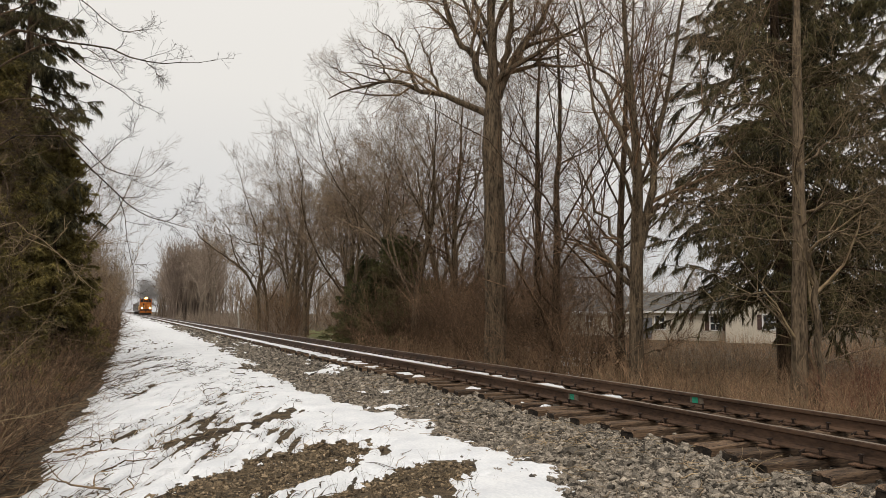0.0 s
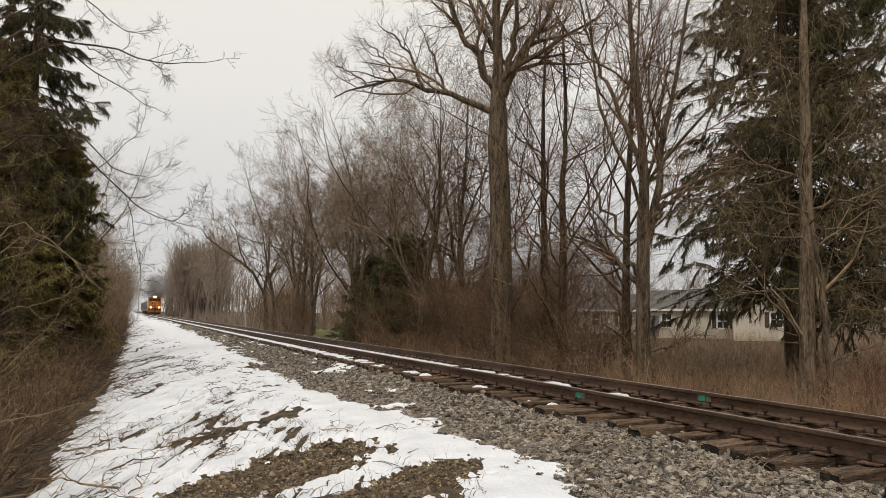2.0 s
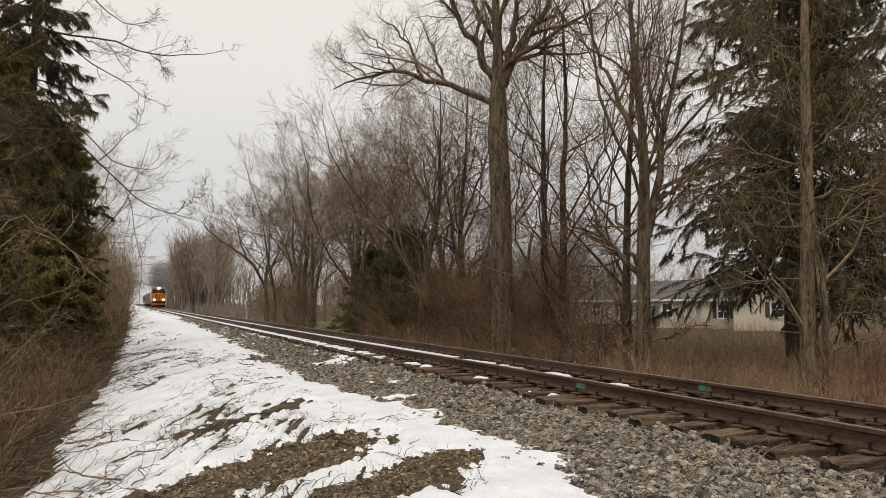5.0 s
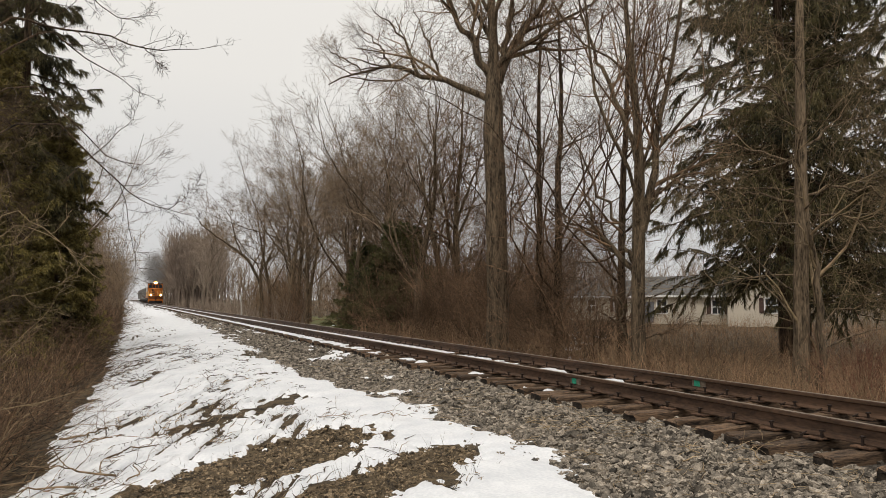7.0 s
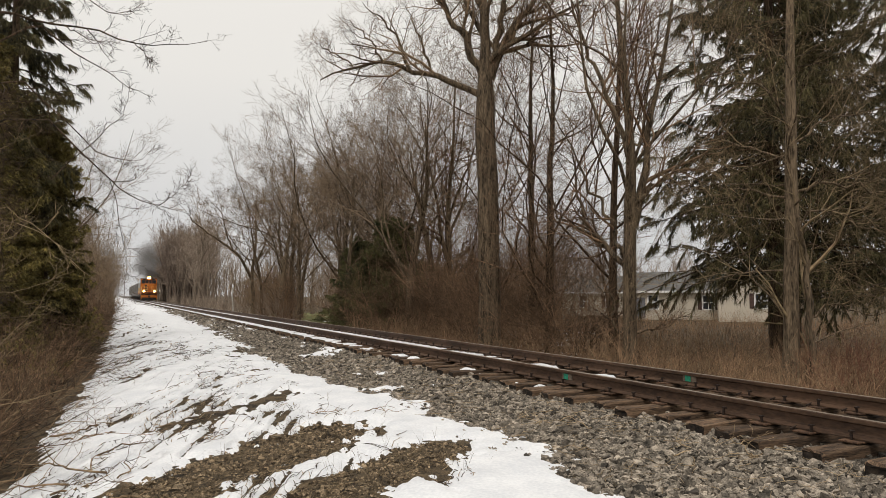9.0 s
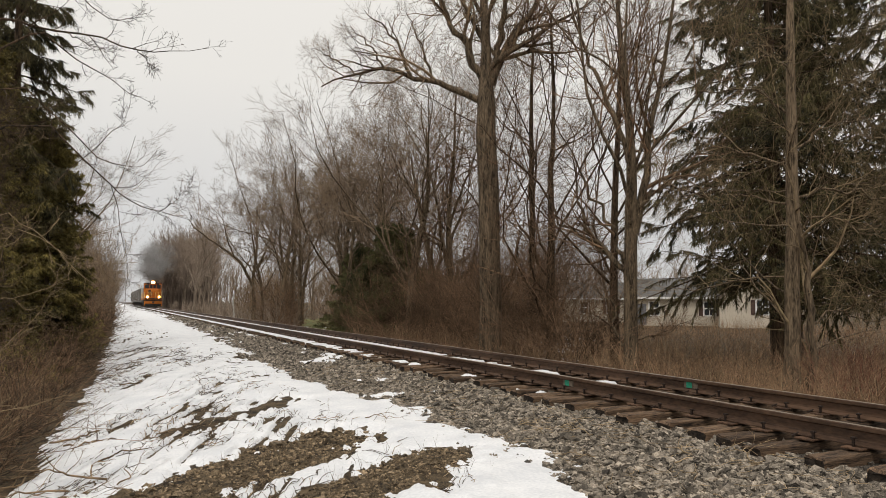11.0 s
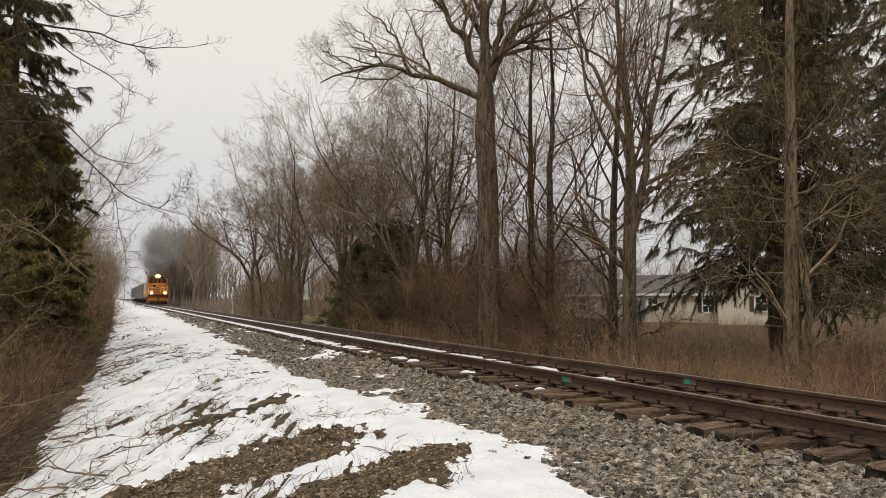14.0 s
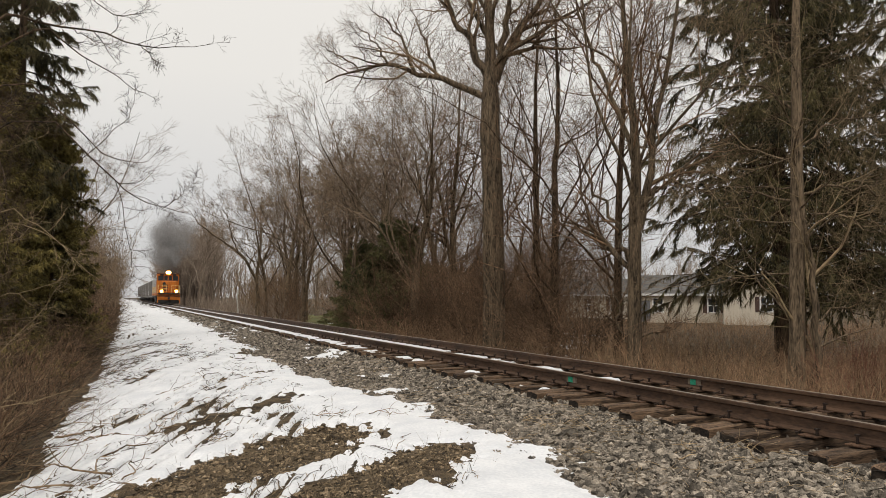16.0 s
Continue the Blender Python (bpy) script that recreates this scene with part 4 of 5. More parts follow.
def mid_zone(r, n):
    a, d = np.radians(14.5 + 22 * r.rand(n)), 88 + 40 * r.rand(n)
    return d * np.sin(a), d * np.cos(a)


thicket("distant_woods", 800, far_zone, 7, 13, TWIG_HAZE, 308, (6, 3), "grey-brown leafless woods far behind the houses", 0.03, 0.08, "woods", 0.35)
thicket("end_woods", 160, zone(11.5, 28, 190, 300), 12, 19, TWIG_HAZE, 309, (7, 4), "grey-brown woods where the line fades out", 0.03, 0.06, "woods", 0.35)
thicket("end_grove", 420, zone(11.2, 19.6, 166, 186), 14, 19.5, TWIG_GROVE_HAZE, 318, (8, 5), "dense grey-brown leafless grove beside the line", 0.022, 0.05, "woods", 0.3, spread_a=0.45, bend=0.08)
thicket("middle_woods", 330, mid_zone, 6, 10.5, TWIG_HAZE, 319, (6, 4), "leafless woods beyond the first trees", 0.016, 0.1, "woods", 0.35)


def on_snow(r, n):
    x, y = -0.5 + 4.0 * r.rand(n), 6.0 + 26 * r.rand(n) ** 1.6
    keep = (snow_depth(x, y) < 0.035) | (r.rand(n) < 0.05)
    return x[keep], y[keep]


thicket("snow_weeds", 900, on_snow, 0.04, 0.20, BARK, 310, (2,), "short dead stalks poking through the snow", 0.0030, 1.3, "weeds")


def fallen_twig(seed, length, rad, mat=TWIG):
    """A dead branch that lies on the ground."""
    r = np.random.RandomState(seed)
    P = curve([(0, 0, 0.02), (length * 0.35, r.randn() * 0.12, 0.05), (length * 0.7, r.randn() * 0.16, 0.08), (length, r.randn() * 0.2, 0.05)], 12, 0.012, seed)[None]
    R = (rad * np.linspace(1, 0.3, 12))[None]
    P2, R2 = grow(P, R, 7, 0.15, 1, 0.8, 0.45, 6, 0.28, -0.02, 0.6, 0.4, seed, flat=0.5)
    P3, R3 = grow(P2, R2, 2, 0.3, 1, 0.7, 0.4, 3, 0.15, 0.0, 0.6, 0.4, seed + 1, flat=0.5)
    ob = new("fallen_branch", mesh_of("fallen_branch", *joined([tubes(P, R, 5), tubes(P2, R2, 4), tubes(P3, np.maximum(R3, 0.0015), 3)]), mat, True))
    return tagged(ob, "dead grey branch lying on the snow", "branch", "fallen branches")


for k, (x, y, a, L, rad) in enumerate(((-1.75, 13.6, -56, 2.6, 0.030), (-0.75, 11.4, 20, 1.0, 0.016), (-0.55, 10.9, -5, 0.9, 0.014), (-1.1, 9.7, 15, 0.9, 0.016), (-1.2, 9.3, 30, 0.8, 0.014), (-0.15, 7.0, 30, 0.8, 0.010), (-0.5, 8.0, 10, 1.0, 0.013), (0.1, 8.0, 60, 0.7, 0.009), (-0.1, 9.4, 25, 0.9, 0.012), (0.5, 10.2, 40, 0.6, 0.008), (0.3, 7.4, 120, 0.5, 0.007), (0.7, 14.0, 30, 0.8, 0.010), (0.2, 17.5, 20, 1.2, 0.014), (-0.1, 20.0, 10, 1.4, 0.015), (-1.9, 9.6, 65, 1.6, 0.020), (-1.6, 11.0, -20, 1.4, 0.016), (-1.4, 12.5, 75, 1.8, 0.018), (0.0, 8.4, 150, 1.1, 0.014), (-0.35, 8.2, 200, 0.9, 0.012), (0.9, 8.9, 40, 0.6, 0.008), (-0.4, 7.4, 20, 0.8, 0.011), (1.7, 15.5, 60, 0.7, 0.012), (2.6, 9.9, 10, 0.45, 0.006), (3.3, 9.6, -30, 0.6, 0.007),
                                      (4.7, 7.2, 70, 0.5, 0.006), (4.9, 5.2, 30, 0.7, 0.008), (5.0, 6.6, 110, 0.5, 0.006), (4.5, 5.9, 160, 0.45, 0.005), (5.3, 4.6, 60, 0.4, 0.006))):
    fallen_twig(400 + k, L, rad, TWIG if x < 4 else STRAW).matrix_basis = pose(x, y, gz(x, y) + 0.035, 0, 0, a)
snag = tagged(new("dead_snag", mesh_of("dead_snag", *tubes(curve([(0, 0, -0.2), (0.05, 0, 1.2), (-0.06, 0.02, 2.2), (0.02, 0, 3.3)], 10, 0.02)[None], (0.11 * np.linspace(1.1, 0.5, 10))[None], 8), BIRCH, True)),
              "broken pale dead trunk among the trees", "tree stump")
plant(snag, 12.6, 84.0)


def litter(name, n, mat, seed, label):
    """Flattened dead stalks that lie on the snow, combed along the slope."""
    r = np.random.RandomState(seed)
    x, y = -1.2 + 4.4 * r.rand(n), 5.6 + 24 * r.rand(n) ** 1.5
    streak = fractal((x - 0.34 * y) * 2.2 + 60, y * 0.5 + 5, 41)
    keep = (streak > 0.47 + 0.10 * r.rand(n)) & (r.rand(n) > (x - 1.0) / 2.6)
    x, y = x[keep], y[keep]
    n = len(x)
    a = np.arctan2(0.36, 1) + r.randn(n) * 0.35
    L = (0.06 + 0.24 * r.rand(n) ** 2) * (1 + y / 25)
    pts = []
    for k in range(4):
        px, py = x + np.sin(a) * L * k / 3, y + np.cos(a) * L * k / 3
        pts.append(np.stack([px, py, ground_z(px, py) + np.maximum(snow_depth(px, py), 0) + 0.006 + 0.010 * r.rand(n) * (k in (1, 2))], -1))
        a = a + r.randn(n) * 0.06
    P = np.stack(pts, 1)
    R = (0.0028 * (1 + y / 12))[:, None] * np.linspace(1, 0.5, 4)[None]
    return tagged(new(name, mesh_of(name, *tubes(P, R, 3), mat, True)), label, "dead grass", kind="stuff")


litter("grass_litter", 7000, BARK_DARK, 321, "dark flattened dead grass combed over the snow")


def stalks(name, n, seed, label):
    """Loose dry stalks strewn over the ballast."""
    r = np.random.RandomState(seed)
    x, y = 4.1 + 1.65 * r.rand(n), 3.6 + 13 * r.rand(n) ** 1.3
    a, L = r.rand(n) * 2 * np.pi, 0.08 + 0.35 * r.rand(n) ** 2
    pts = []
    for k in range(4):
        px, py = x + np.sin(a) * L * k / 3, y + np.cos(a) * L * k / 3
        pts.append(np.stack([px, py, ground_z(px, py) + 0.035 + 0.02 * r.rand(n)], -1))
        a = a + r.randn(n) * 0.15
    R = np.full((n, 1), 0.003) * (0.7 + 0.8 * r.rand(n, 1)) * np.linspace(1, 0.6, 4)[None]
    return tagged(new(name, mesh_of(name, *tubes(np.stack(pts, 1), R, 3), STRAW, True)), label, "dry stalks", kind="stuff")


stalks("ballast_stalks", 420, 323, "dry straw-coloured stalks strewn over the ballast")
litter("straw_litter", 2500, STRAW, 322, "pale flattened straw lying on the snow")


# ---- houses ----
SIDING = surface("cream_siding", (0.50, 0.44, 0.35), (0.62, 0.55, 0.45), 0.5, 12, 0.7, bump=0.1, dist=0.005)
SHINGLE = surface("grey_shingles", (0.075, 0.070, 0.065), (0.16, 0.152, 0.143), 3, 30, 0.9, bump=0.4, dist=0.01)
TRIM = surface("white_trim", (0.70, 0.69, 0.66), (0.82, 0.81, 0.78), 2, 20, 0.6, bump=0.05)
SHUTTER = surface("brown_shutters", (0.05, 0.028, 0.022), (0.10, 0.06, 0.05), 4, 30, 0.7, bump=0.1)
GLASS, _t, _b = material("window_glass", 0.06, 0.0, 0.6)
_b.inputs["Base Color"].default_value = (0.035, 0.04, 0.045, 1)
DOOR = surface("grey_door", (0.12, 0.12, 0.13), (0.20, 0.20, 0.21), 3, 30, 0.6, bump=0.1)


def house_window(parent, x, y, z, w, h, shutters=True):
    win = part("window", box_bm(w, 0.05, h, x, y, z), GLASS, parent)
    for sx in (-1, 1):
        part("frame", box_bm(0.13, 0.10, h + 0.16, x + sx * (w / 2 + 0.03), y - 0.02, z - 0.08), TRIM, win)
        if shutters:
            part("shutter", box_bm(0.38, 0.06, h + 0.1, x + sx * (w / 2 + 0.28), y - 0.02, z - 0.05, 0.01), SHUTTER, parent, "dark brown shutter")
    for zz in (z - 0.08, z + h / 2 - 0.03, z + h):
        part("frame", box_bm(w + 0.1, 0.09, 0.10, x, y - 0.02, zz), TRIM, win)
    part("frame", box_bm(0.06, 0.08, h, x, y - 0.02, z), TRIM, win)


def roof_bm(w, d, rise, x, y, z, over=0.4, along="x", thick=0.16):
    """A gable roof slab with overhang; its ridge runs along x or y."""
    bm = bmesh.new()
    a, b = (w / 2 + over, d / 2 + over) if along == "x" else (d / 2 + over, w / 2 + over)
    drop = rise * over / (b - over)
    prof = [(-b, -drop), (0, rise), (b, -drop), (b, -drop + thick), (0, rise + thick), (-b, -drop + thick)]
    ends = []
    for s in (-a, a):
        ends.append([bm.verts.new((x + s, y + p, z + q) if along == "x" else (x + p, y + s, z + q)) for p, q in prof])
    for i in range(6):
        j = (i + 1) % 6
        bm.faces.new((ends[0][i], ends[0][j], ends[1][j], ends[1][i]))
    bm.faces.new((ends[0][0], ends[0][1], ends[0][4], ends[0][5])), bm.faces.new((ends[0][1], ends[0][2], ends[0][3], ends[0][4]))
    bm.faces.new((ends[1][0], ends[1][1], ends[1][4], ends[1][5])), bm.faces.new((ends[1][1], ends[1][2], ends[1][3], ends[1][4]))
    bmesh.ops.recalc_face_normals(bm, faces=bm.faces)
    return bm


def gable_bm(w, rise, x, y, z, thick=0.1):
    bm = bmesh.new()
    rings = [[bm.verts.new(v) for v in ((x - w / 2, yy, z), (x + w / 2, yy, z), (x, yy, z + rise))] for yy in (y, y + thick)]
    bm.faces.new(rings[0]), bm.faces.new(rings[1][::-1])
    for i in range(3):
        j = (i + 1) % 3
        bm.faces.new((rings[0][i], rings[1][i], rings[1][j], rings[0][j]))
    bmesh.ops.recalc_face_normals(bm, faces=bm.faces)
    return bm


def house(x, y, wing, label, w=12.0, wing_x=4.2):
    h = new("house")
    part("wall", box_bm(w, 7.0, 2.9, 0, 3.5, 0), SIDING, h)
    part("roof", roof_bm(w, 7.0, 1.7, 0, 3.5, 2.9), SHINGLE, h, "grey shingle roof")
    part("fascia", box_bm(w + 0.7, 0.06, 0.22, 0, -0.45, 2.62), TRIM, h, "white fascia board")
    house_window(h, -4.0 if wing else -2.0, 0, 1.05, 0.9, 1.3, False)
    house_window(h, 1.1, 0, 1.05, 1.0, 1.25)
    part("door", box_bm(0.95, 0.08, 2.05, -5.2 if wing else 3.4, -0.01, 0.1, 0.01), DOOR, h, "grey front door")
    for sx in (-1, 1):
        part("gable", gable_bm(7.0, 1.7, 0, 0, 2.9), SIDING, h).matrix_basis = pose(sx * (w / 2 - 0.05), 3.5, 0, 0, 0, 90)
    if wing:
        part("wing_wall", box_bm(4.7, 4.0, 2.9, wing_x, -2.0, 0), SIDING, h, "pale cream siding wing")
        part("wing_gable", gable_bm(4.7, 1.3, wing_x, -4.0, 2.9), SIDING, h)
        part("wing_roof", roof_bm(4.7, 4.4, 1.3, wing_x, -1.9, 2.9, 0.35, "y"), SHINGLE, h, "grey shingle wing roof")
        house_window(h, wing_x + 1.15, -4.0, 1.25, 0.95, 1.25)
    bearing = math.degrees(math.atan2(x, y))
    h.matrix_basis = pose(x, y, gz(x, y) - 0.02, 0, 0, -bearing)
    return tagged(h, label, "house")


house(50.9, 50.6, True, "single-storey cream house with grey roof and front wing", 12.0, 4.25)
house(51.5, 66.0, False, "single-storey pale house half hidden by trees", 9.0)

# ---- train ----
ORANGE = surface("orange_locomotive_paint", (0.30, 0.080, 0.008), (0.56, 0.170, 0.018), 1.2, 14, 0.45, bump=0.05, dist=0.003)
# darker, redder tone than the orange, for hood, hood doors and cab roof
HOOD = surface("dark_red_hood_tone", (0.050, 0.018, 0.010), (0.17, 0.058, 0.022), 1.2, 14, 0.6, bump=0.05, dist=0.003)
BLACK = surface("sooty_black_paint", (0.012, 0.011, 0.010), (0.045, 0.04, 0.036), 2, 20, 0.7, bump=0.1)
CARGREY = surface("dusty_grey_car_paint", (0.46, 0.455, 0.44), (0.74, 0.73, 0.71), 0.8, 8, 0.7, bump=0.1, stretch=(1, 1, 0.4))
CARRIB = surface("stained_car_steel", (0.10, 0.092, 0.085), (0.22, 0.205, 0.19), 0.8, 8, 0.75, bump=0.1)
HAND = surface("pale_handrail_paint", (0.62, 0.40, 0.14), (0.78, 0.55, 0.22), 4, 30, 0.6, bump=0)
LAMP = glow("headlight_glass", (1.0, 0.70, 0.27), 9.0)
# emissive discs added behind the lenses, imitating the orange bloom around the lamps
GLOW_RING = glow("lamp_bloom_glow", (1.0, 0.38, 0.05), 1.2)
SMOKE = surface("diesel_smoke", (0.28, 0.272, 0.268), (0.38, 0.37, 0.366), 0.5, 4, 1.0, bump=0, jitter="island", jit=0.2)
WHEELS = []


def wheelset(parent, x, y, r, keyed):
    """One axle with two flanged wheels that turn about x."""
    bm = cyl_bm(0.08, 1.6, pose(0, 0, 0, 0, 90, 0), 10)
    for s in (-1, 1):
        cyl_bm(r, 0.13, pose(s * 0.76, 0, 0, 0, 90, 0), 20, bm=bm)
        cyl_bm(r + 0.025, 0.03, pose(s * 0.69, 0, 0, 0, 90, 0), 20, bm=bm)
        cyl_bm(r * 0.35, 0.18, pose(s * 0.77, 0, 0, 0, 90, 0), 12, bm=bm)
    w = part("wheelset", bm, IRON, parent)
    w.matrix_basis = pose(x, y, r)
    if keyed:
        WHEELS.append((w, x, y, r))


def truck(parent, y, axles, r, keyed=False):
    bm = bmesh.new()
    for s in (-1, 1):
        box_bm(0.16, 2 * max(axles) + 0.9, 0.28, s * 1.0, y, r + 0.02, 0.04, bm)
        for a in axles:
            box_bm(0.22, 0.3, 0.36, s * 1.02, y + a, r - 0.12, 0.03, bm)
    box_bm(2.0, 0.5, 0.3, 0, y, r + 0.05, 0.03, bm)
    t = part("truck", bm, BLACK, parent, "black truck frame")
    for a in axles:
        wheelset(t, 0, y + a, r, keyed)


def locomotive():
    L = new("locomotive")
    part("underframe", box_bm(3.05, 17.6, 0.34, 0, 9.0, 1.28, 0.03), ORANGE, L)
    part("fuel_tank", box_bm(2.7, 4.2, 0.95, 0, 9.0, 0.32, 0.15), BLACK, L, "black fuel tank")
    part("pilot", box_bm(3.0, 0.16, 1.05, 0, 0.12, 0.25, 0.03), ORANGE, L)
    bm = bmesh.new()
    for s in (-1, 1):
        f = [bm.verts.new(v) for v in ((0, -0.55, 0.12), (s * 1.4, 0.05, 0.12), (s * 1.4, 0.05, 0.62), (0, -0.30, 0.62))]
        bm.faces.new(f)
    bmesh.ops.solidify(bm, geom=bm.faces, thickness=0.03)
    part("plow", bm, BLACK, L, "black snow plow")
    part("anticlimber", box_bm(2.9, 0.4, 0.16, 0, -0.05, 1.45, 0.03), BLACK, L)
    part("coupler", box_bm(0.3, 0.7, 0.3, 0, -0.4, 0.72, 0.05), BLACK, L)
    part("nose", box_bm(2.0, 1.9, 1.75, 0, 1.75, 1.62, 0.14), ORANGE, L)
    # three dark bars one above the other on the nose front
    for zz in (1.95, 2.3, 2.65):
        part("nose_bar", box_bm(0.7, 0.04, 0.16, -0.45, 0.79, zz, 0.01), BLACK, L, "black bar on the nose")
    part("stripe", box_bm(3.02, 0.03, 0.12, 0, 0.03, 1.12), BLACK, L, "black stripe across the pilot")
    part("brake_wheel", cyl_bm(0.22, 0.05, pose(-0.6, 0.76, 2.95, 90, 0, 0), 16), BLACK, L)
    part("nose_door", box_bm(0.62, 0.05, 1.35, 0.4, 0.79, 1.7, 0.02), ORANGE, L)
    cab = part("cab", box_bm(3.0, 2.6, 2.75, 0, 3.8, 1.62, 0.12), ORANGE, L)
    part("cab_roof", box_bm(3.06, 2.8, 0.12, 0, 3.8, 4.36, 0.05), HOOD, L, "dark red cab roof")
    for x, w in ((-0.98, 0.72), (0.98, 0.72), (-0.3, 0.46), (0.3, 0.46)):
        win = part("windshield", box_bm(w, 0.04, 0.62, x, 2.49, 3.48, 0.01), GLASS, cab)
        part("window_frame", box_bm(w + 0.1, 0.03, 0.06, x, 2.485, 3.43), BLACK, win)
    for s in (-1, 1):
        for yy in (3.3, 4.3):
            part("side_window", box_bm(0.04, 0.8, 0.62, s * 1.5, yy, 3.45, 0.01), GLASS, cab)
    part("hood", box_bm(1.95, 11.4, 2.65, 0, 10.9, 1.62, 0.10), HOOD, L, "dark red long hood")
    for yy in (8.5, 13.0, 15.2):
        cyl = cyl_bm(0.75, 0.18, pose(0, yy, 4.36), 20)
        part("roof_fan", cyl, BLACK, L)
    part("exhaust_stack", box_bm(0.5, 0.8, 0.3, 0, 10.8, 4.25, 0.04), BLACK, L)
    for s in (-1, 1):
        for yy in np.arange(6.2, 16.4, 1.3):
            part("hood_door", box_bm(0.04, 1.1, 1.7, s * 0.985, float(yy), 1.9, 0.01), HOOD, L)
        part("number_board", box_bm(0.5, 0.12, 0.28, s * 0.85, 2.45, 4.14, 0.02), BLACK, L)
        hood = part("ditch_light", cyl_bm(0.19, 0.2, pose(s * 0.98, -0.1, 1.86, 90, 0, 0), 20), BLACK, L)
        part("glow_ring", cyl_bm(0.27, 0.03, pose(s * 0.98, -0.205, 1.86, 90, 0, 0), 20), GLOW_RING, hood, "added orange disc for the glow around the lamp")
        part("lens", cyl_bm(0.19, 0.03, pose(s * 0.98, -0.23, 1.86, 90, 0, 0), 20), LAMP, hood, "glowing ditch light lens")
        bm = bmesh.new()
        for k in range(4):
            box_bm(0.42, 0.3, 0.04, s * 1.3, 0.36, 0.42 + 0.27 * k, 0.005, bm)
        box_bm(0.04, 0.34, 1.1, s * 1.07, 0.36, 0.3, 0.0, bm)
        part("steps", bm, BLACK, L)
        rail_bm = rod_bm((s * 0.35, -0.1, 2.72), (s * 1.42, -0.1, 2.72), 0.03)
        rod_bm((s * 0.35, -0.1, 2.2), (s * 1.42, -0.1, 2.2), 0.025, bm=rail_bm)
        for xx in (0.35, 0.9, 1.42):
            rod_bm((s * xx, -0.1, 1.6), (s * xx, -0.1, 2.72), 0.025, bm=rail_bm)
        rod_bm((s * 1.45, 0.6, 2.72), (s * 1.45, 2.3, 2.72), 0.02, bm=rail_bm)
        for yy in (0.6, 2.3):
            rod_bm((s * 1.45, yy, 1.0), (s * 1.45, yy, 2.72), 0.02, bm=rail_bm)
        part("handrail", rail_bm, HAND, L, "pale handrail")
        side = rod_bm((s * 1.45, 5.3, 2.6), (s * 1.45, 17.5, 2.6), 0.02)
        for yy in np.arange(5.3, 17.6, 1.74):
            rod_bm((s * 1.45, float(yy), 1.6), (s * 1.45, float(yy), 2.6), 0.02, bm=side)
        part("handrail", side, HAND, L, "pale handrail")
    housing = part("headlight", box_bm(0.95, 0.3, 0.5, 0, 2.4, 4.32, 0.08), BLACK, L)
    part("glow_ring", cyl_bm(0.34, 0.03, pose(0, 2.24, 4.57, 90, 0, 0), 24), GLOW_RING, housing, "added orange disc for the glow around the lamp")
    for s in (-1, 1):
        part("lens", cyl_bm(0.20, 0.03, pose(s * 0.17, 2.21, 4.57, 90, 0, 0), 20), LAMP, housing, "glowing headlight lens")
    part("horn", cyl_bm(0.09, 0.6, pose(0.7, 4.0, 4.6, 90, 0, 0), 10, 0.04), BLACK, L)
    truck(L, 3.4, (-1.25, 1.25), 0.51, True)
    truck(L, 14.6, (-1.25, 1.25), 0.51, True)
    return tagged(L, "orange diesel locomotive with lit headlights pulling a freight train", "locomotive")


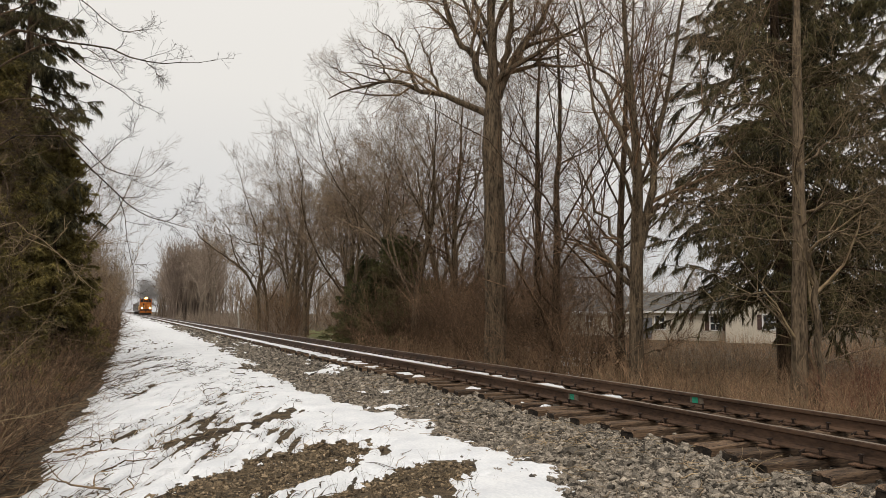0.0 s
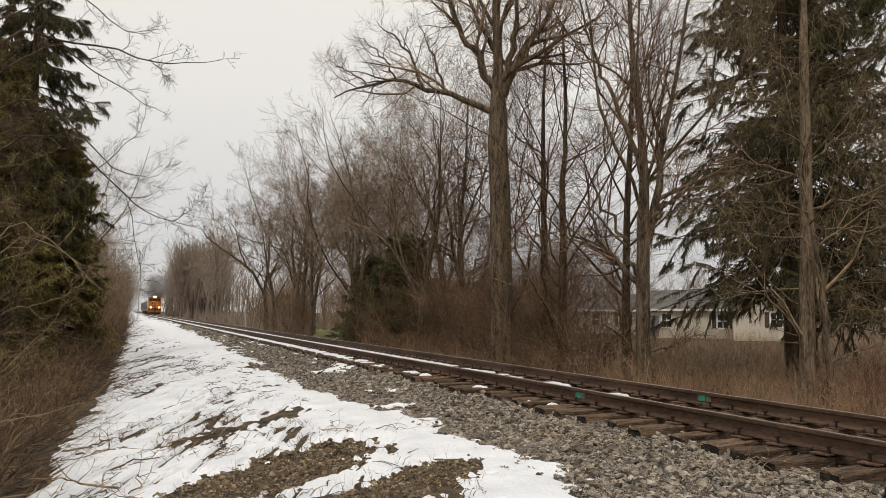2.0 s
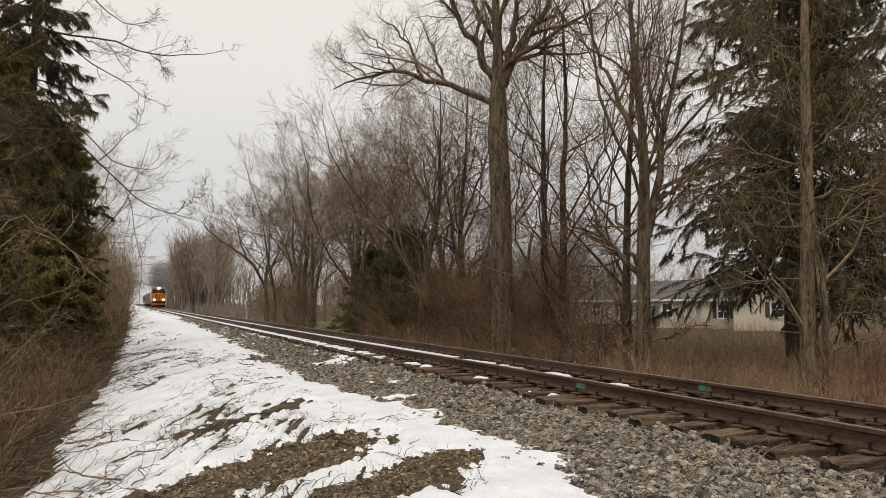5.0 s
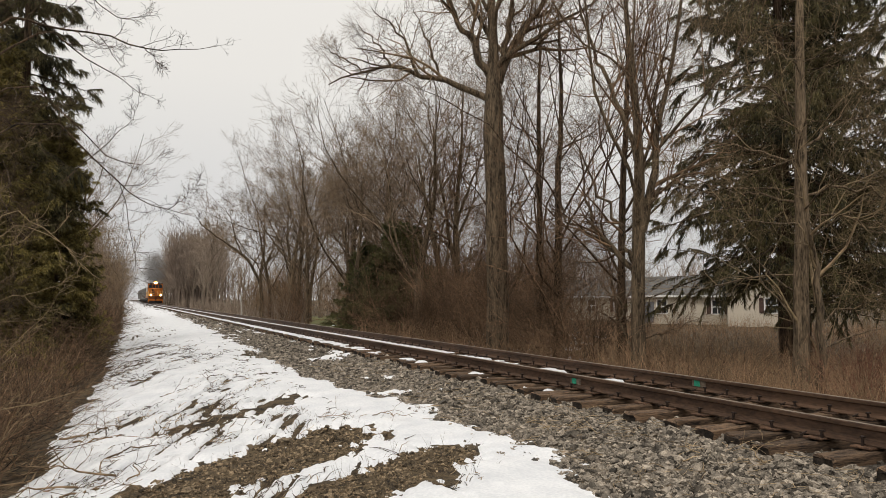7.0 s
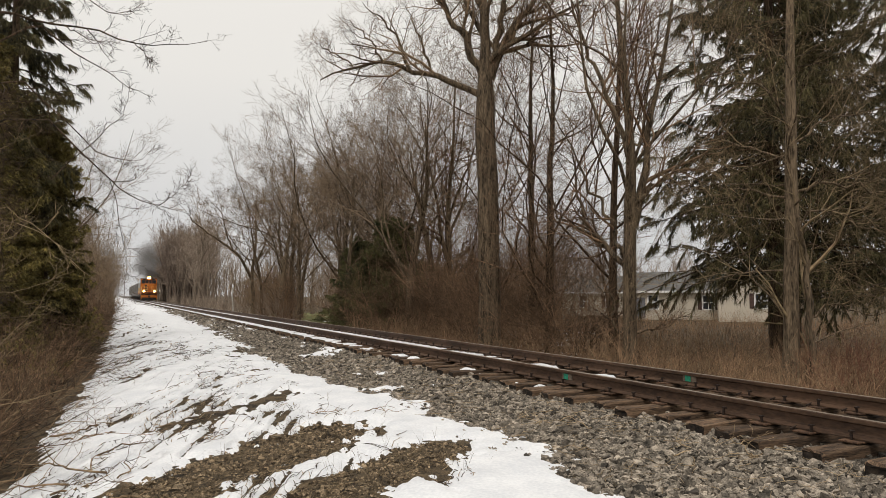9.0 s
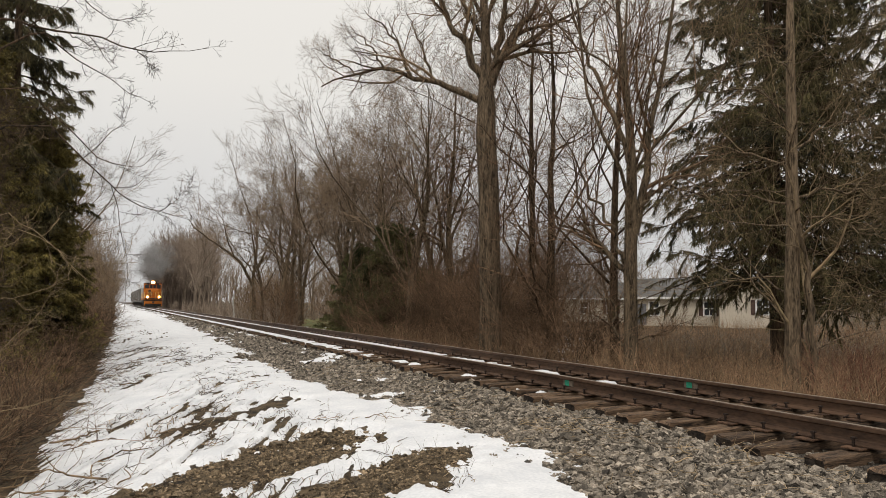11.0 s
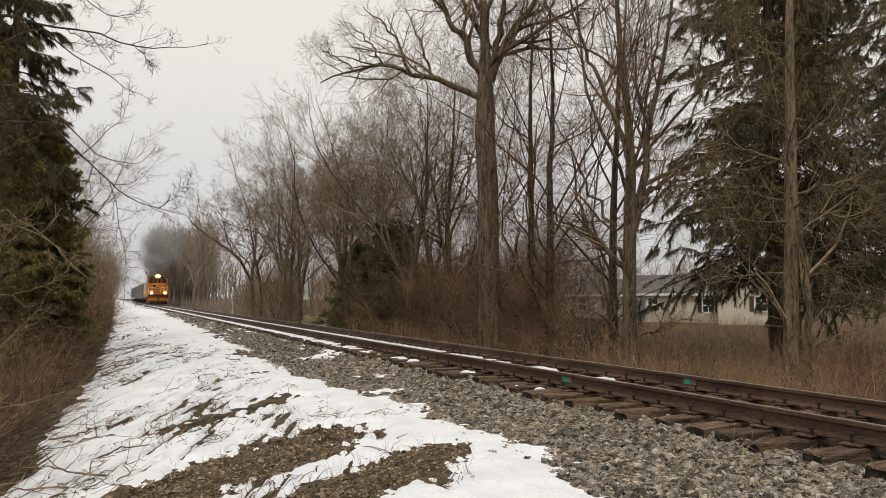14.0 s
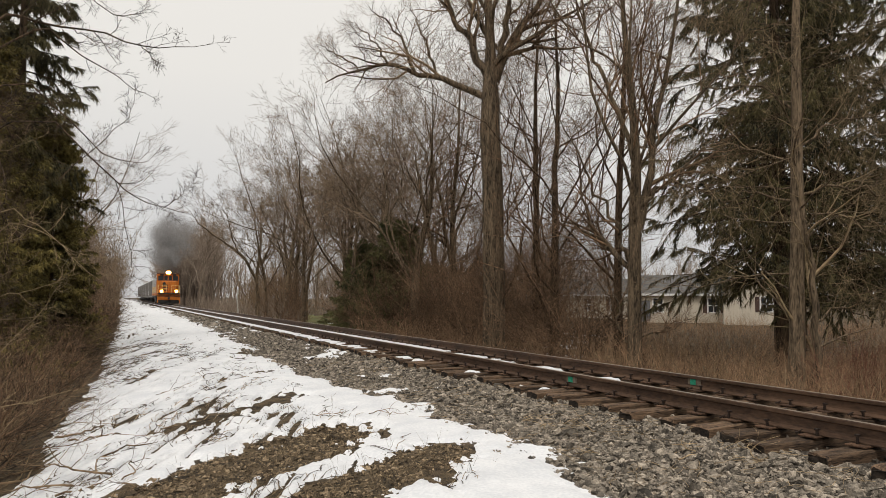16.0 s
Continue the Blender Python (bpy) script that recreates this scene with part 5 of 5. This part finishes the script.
def hopper_car():
    C = new("freight_car")
    part("body", box_bm(3.05, 15.4, 2.95, 0, 8.2, 1.25, 0.12), CARGREY, C)
    part("roof", box_bm(2.7, 15.6, 0.28, 0, 8.2, 4.12, 0.12), CARGREY, C)
    part("running_board", box_bm(0.7, 15.0, 0.06, 0, 8.2, 4.44), CARRIB, C)
    part("side_sill", box_bm(3.15, 16.2, 0.3, 0, 8.2, 1.05, 0.03), CARRIB, C)
    for s in (-1, 1):
        for yy in np.arange(1.0, 15.6, 1.2):
            part("rib", box_bm(0.05, 0.16, 2.75, s * 1.55, float(yy), 1.32, 0.02), CARRIB, C)
    for yy in (4.5, 8.2, 11.9):
        bm = cyl_bm(1.2, 1.0, pose(0, yy, 0.85), 4, 0.4)
        bmesh.ops.rotate(bm, verts=bm.verts, cent=(0, yy, 0.85), matrix=Matrix.Rotation(math.pi, 3, "X"))
        part("discharge_hopper", bm, CARRIB, C)
    bm = bmesh.new()
    for k in range(7):
        rod_bm((-1.4, 0.45, 1.4 + 0.4 * k), (-0.95, 0.45, 1.4 + 0.4 * k), 0.015, bm=bm)
    part("ladder", bm, CARRIB, C)
    truck(C, 2.6, (-0.88, 0.88), 0.42)
    truck(C, 13.8, (-0.88, 0.88), 0.42)
    return tagged(C, "dusty grey covered hopper car with ribbed sides", "freight car", "cars of the train")


def smoke_cloud(seed, n, sx, sy, sz, size):
    """Exhaust built of many small drifting flecks."""
    r = np.random.RandomState(seed)
    c = r.randn(26, 3) * [sx, sy, sz] * 0.8
    P = c[r.randint(0, 26, n)] + r.randn(n, 3) * [sx, sy, sz] * 0.42
    d = r.randn(n, 3, 3) * size
    V = (P[:, None] + d).reshape(-1, 3)
    ob = new("exhaust_smoke", mesh_of("exhaust_smoke", V, np.arange(3 * n).reshape(n, 3), SMOKE))
    return tagged(ob, "thin grey diesel smoke above the locomotive", "smoke", "exhaust smoke")


loco = locomotive()
loco.scale = (1.08, 1.08, 1.08)
first_car = hopper_car()
cars = [first_car] + [copy_thing(first_car, pose(0, 0, 0)) for _ in range(5)]
puffs = [smoke_cloud(501, 85000, 1.0, 2.5, 1.2, 0.020), smoke_cloud(502, 190000, 1.7, 4.0, 1.9, 0.020), smoke_cloud(503, 130000, 2.2, 6.0, 2.1, 0.020)]
FRONT, SPEED = 223.0, 6.75


def motions():
    def front(t):
        return FRONT - SPEED * t
    ends = (0.0, 4.0, 8.0, 12.0, 16.0)
    walk(loco, [(t, pose(MID, front(t), 0.0)) for t in ends])
    for i, c in enumerate(cars):
        walk(c, [(t, pose(MID, front(t) + 20.0 + i * 16.9, 0.0)) for t in ends])
    steps = [k * 0.1 for k in range(161)]
    for w, x, y, r in WHEELS:
        walk(w, [(t, pose(x, y, r, math.degrees(SPEED * t / (1.08 * r)))) for t in steps])
    walk(puffs[0], [(t, pose(MID + 0.2, front(t) + 11.0, 6.6 + 0.05 * t)) for t in ends])
    walk(puffs[1], [(t, pose(MID + 0.6, front(t) + 15.0 - 0.1 * t, 7.5 + 0.16 * t)) for t in ends])
    walk(puffs[2], [(t, pose(MID + 1.0, front(t) + 24.0 - 0.3 * t, 7.0 + 0.35 * t)) for t in ends])


motions()
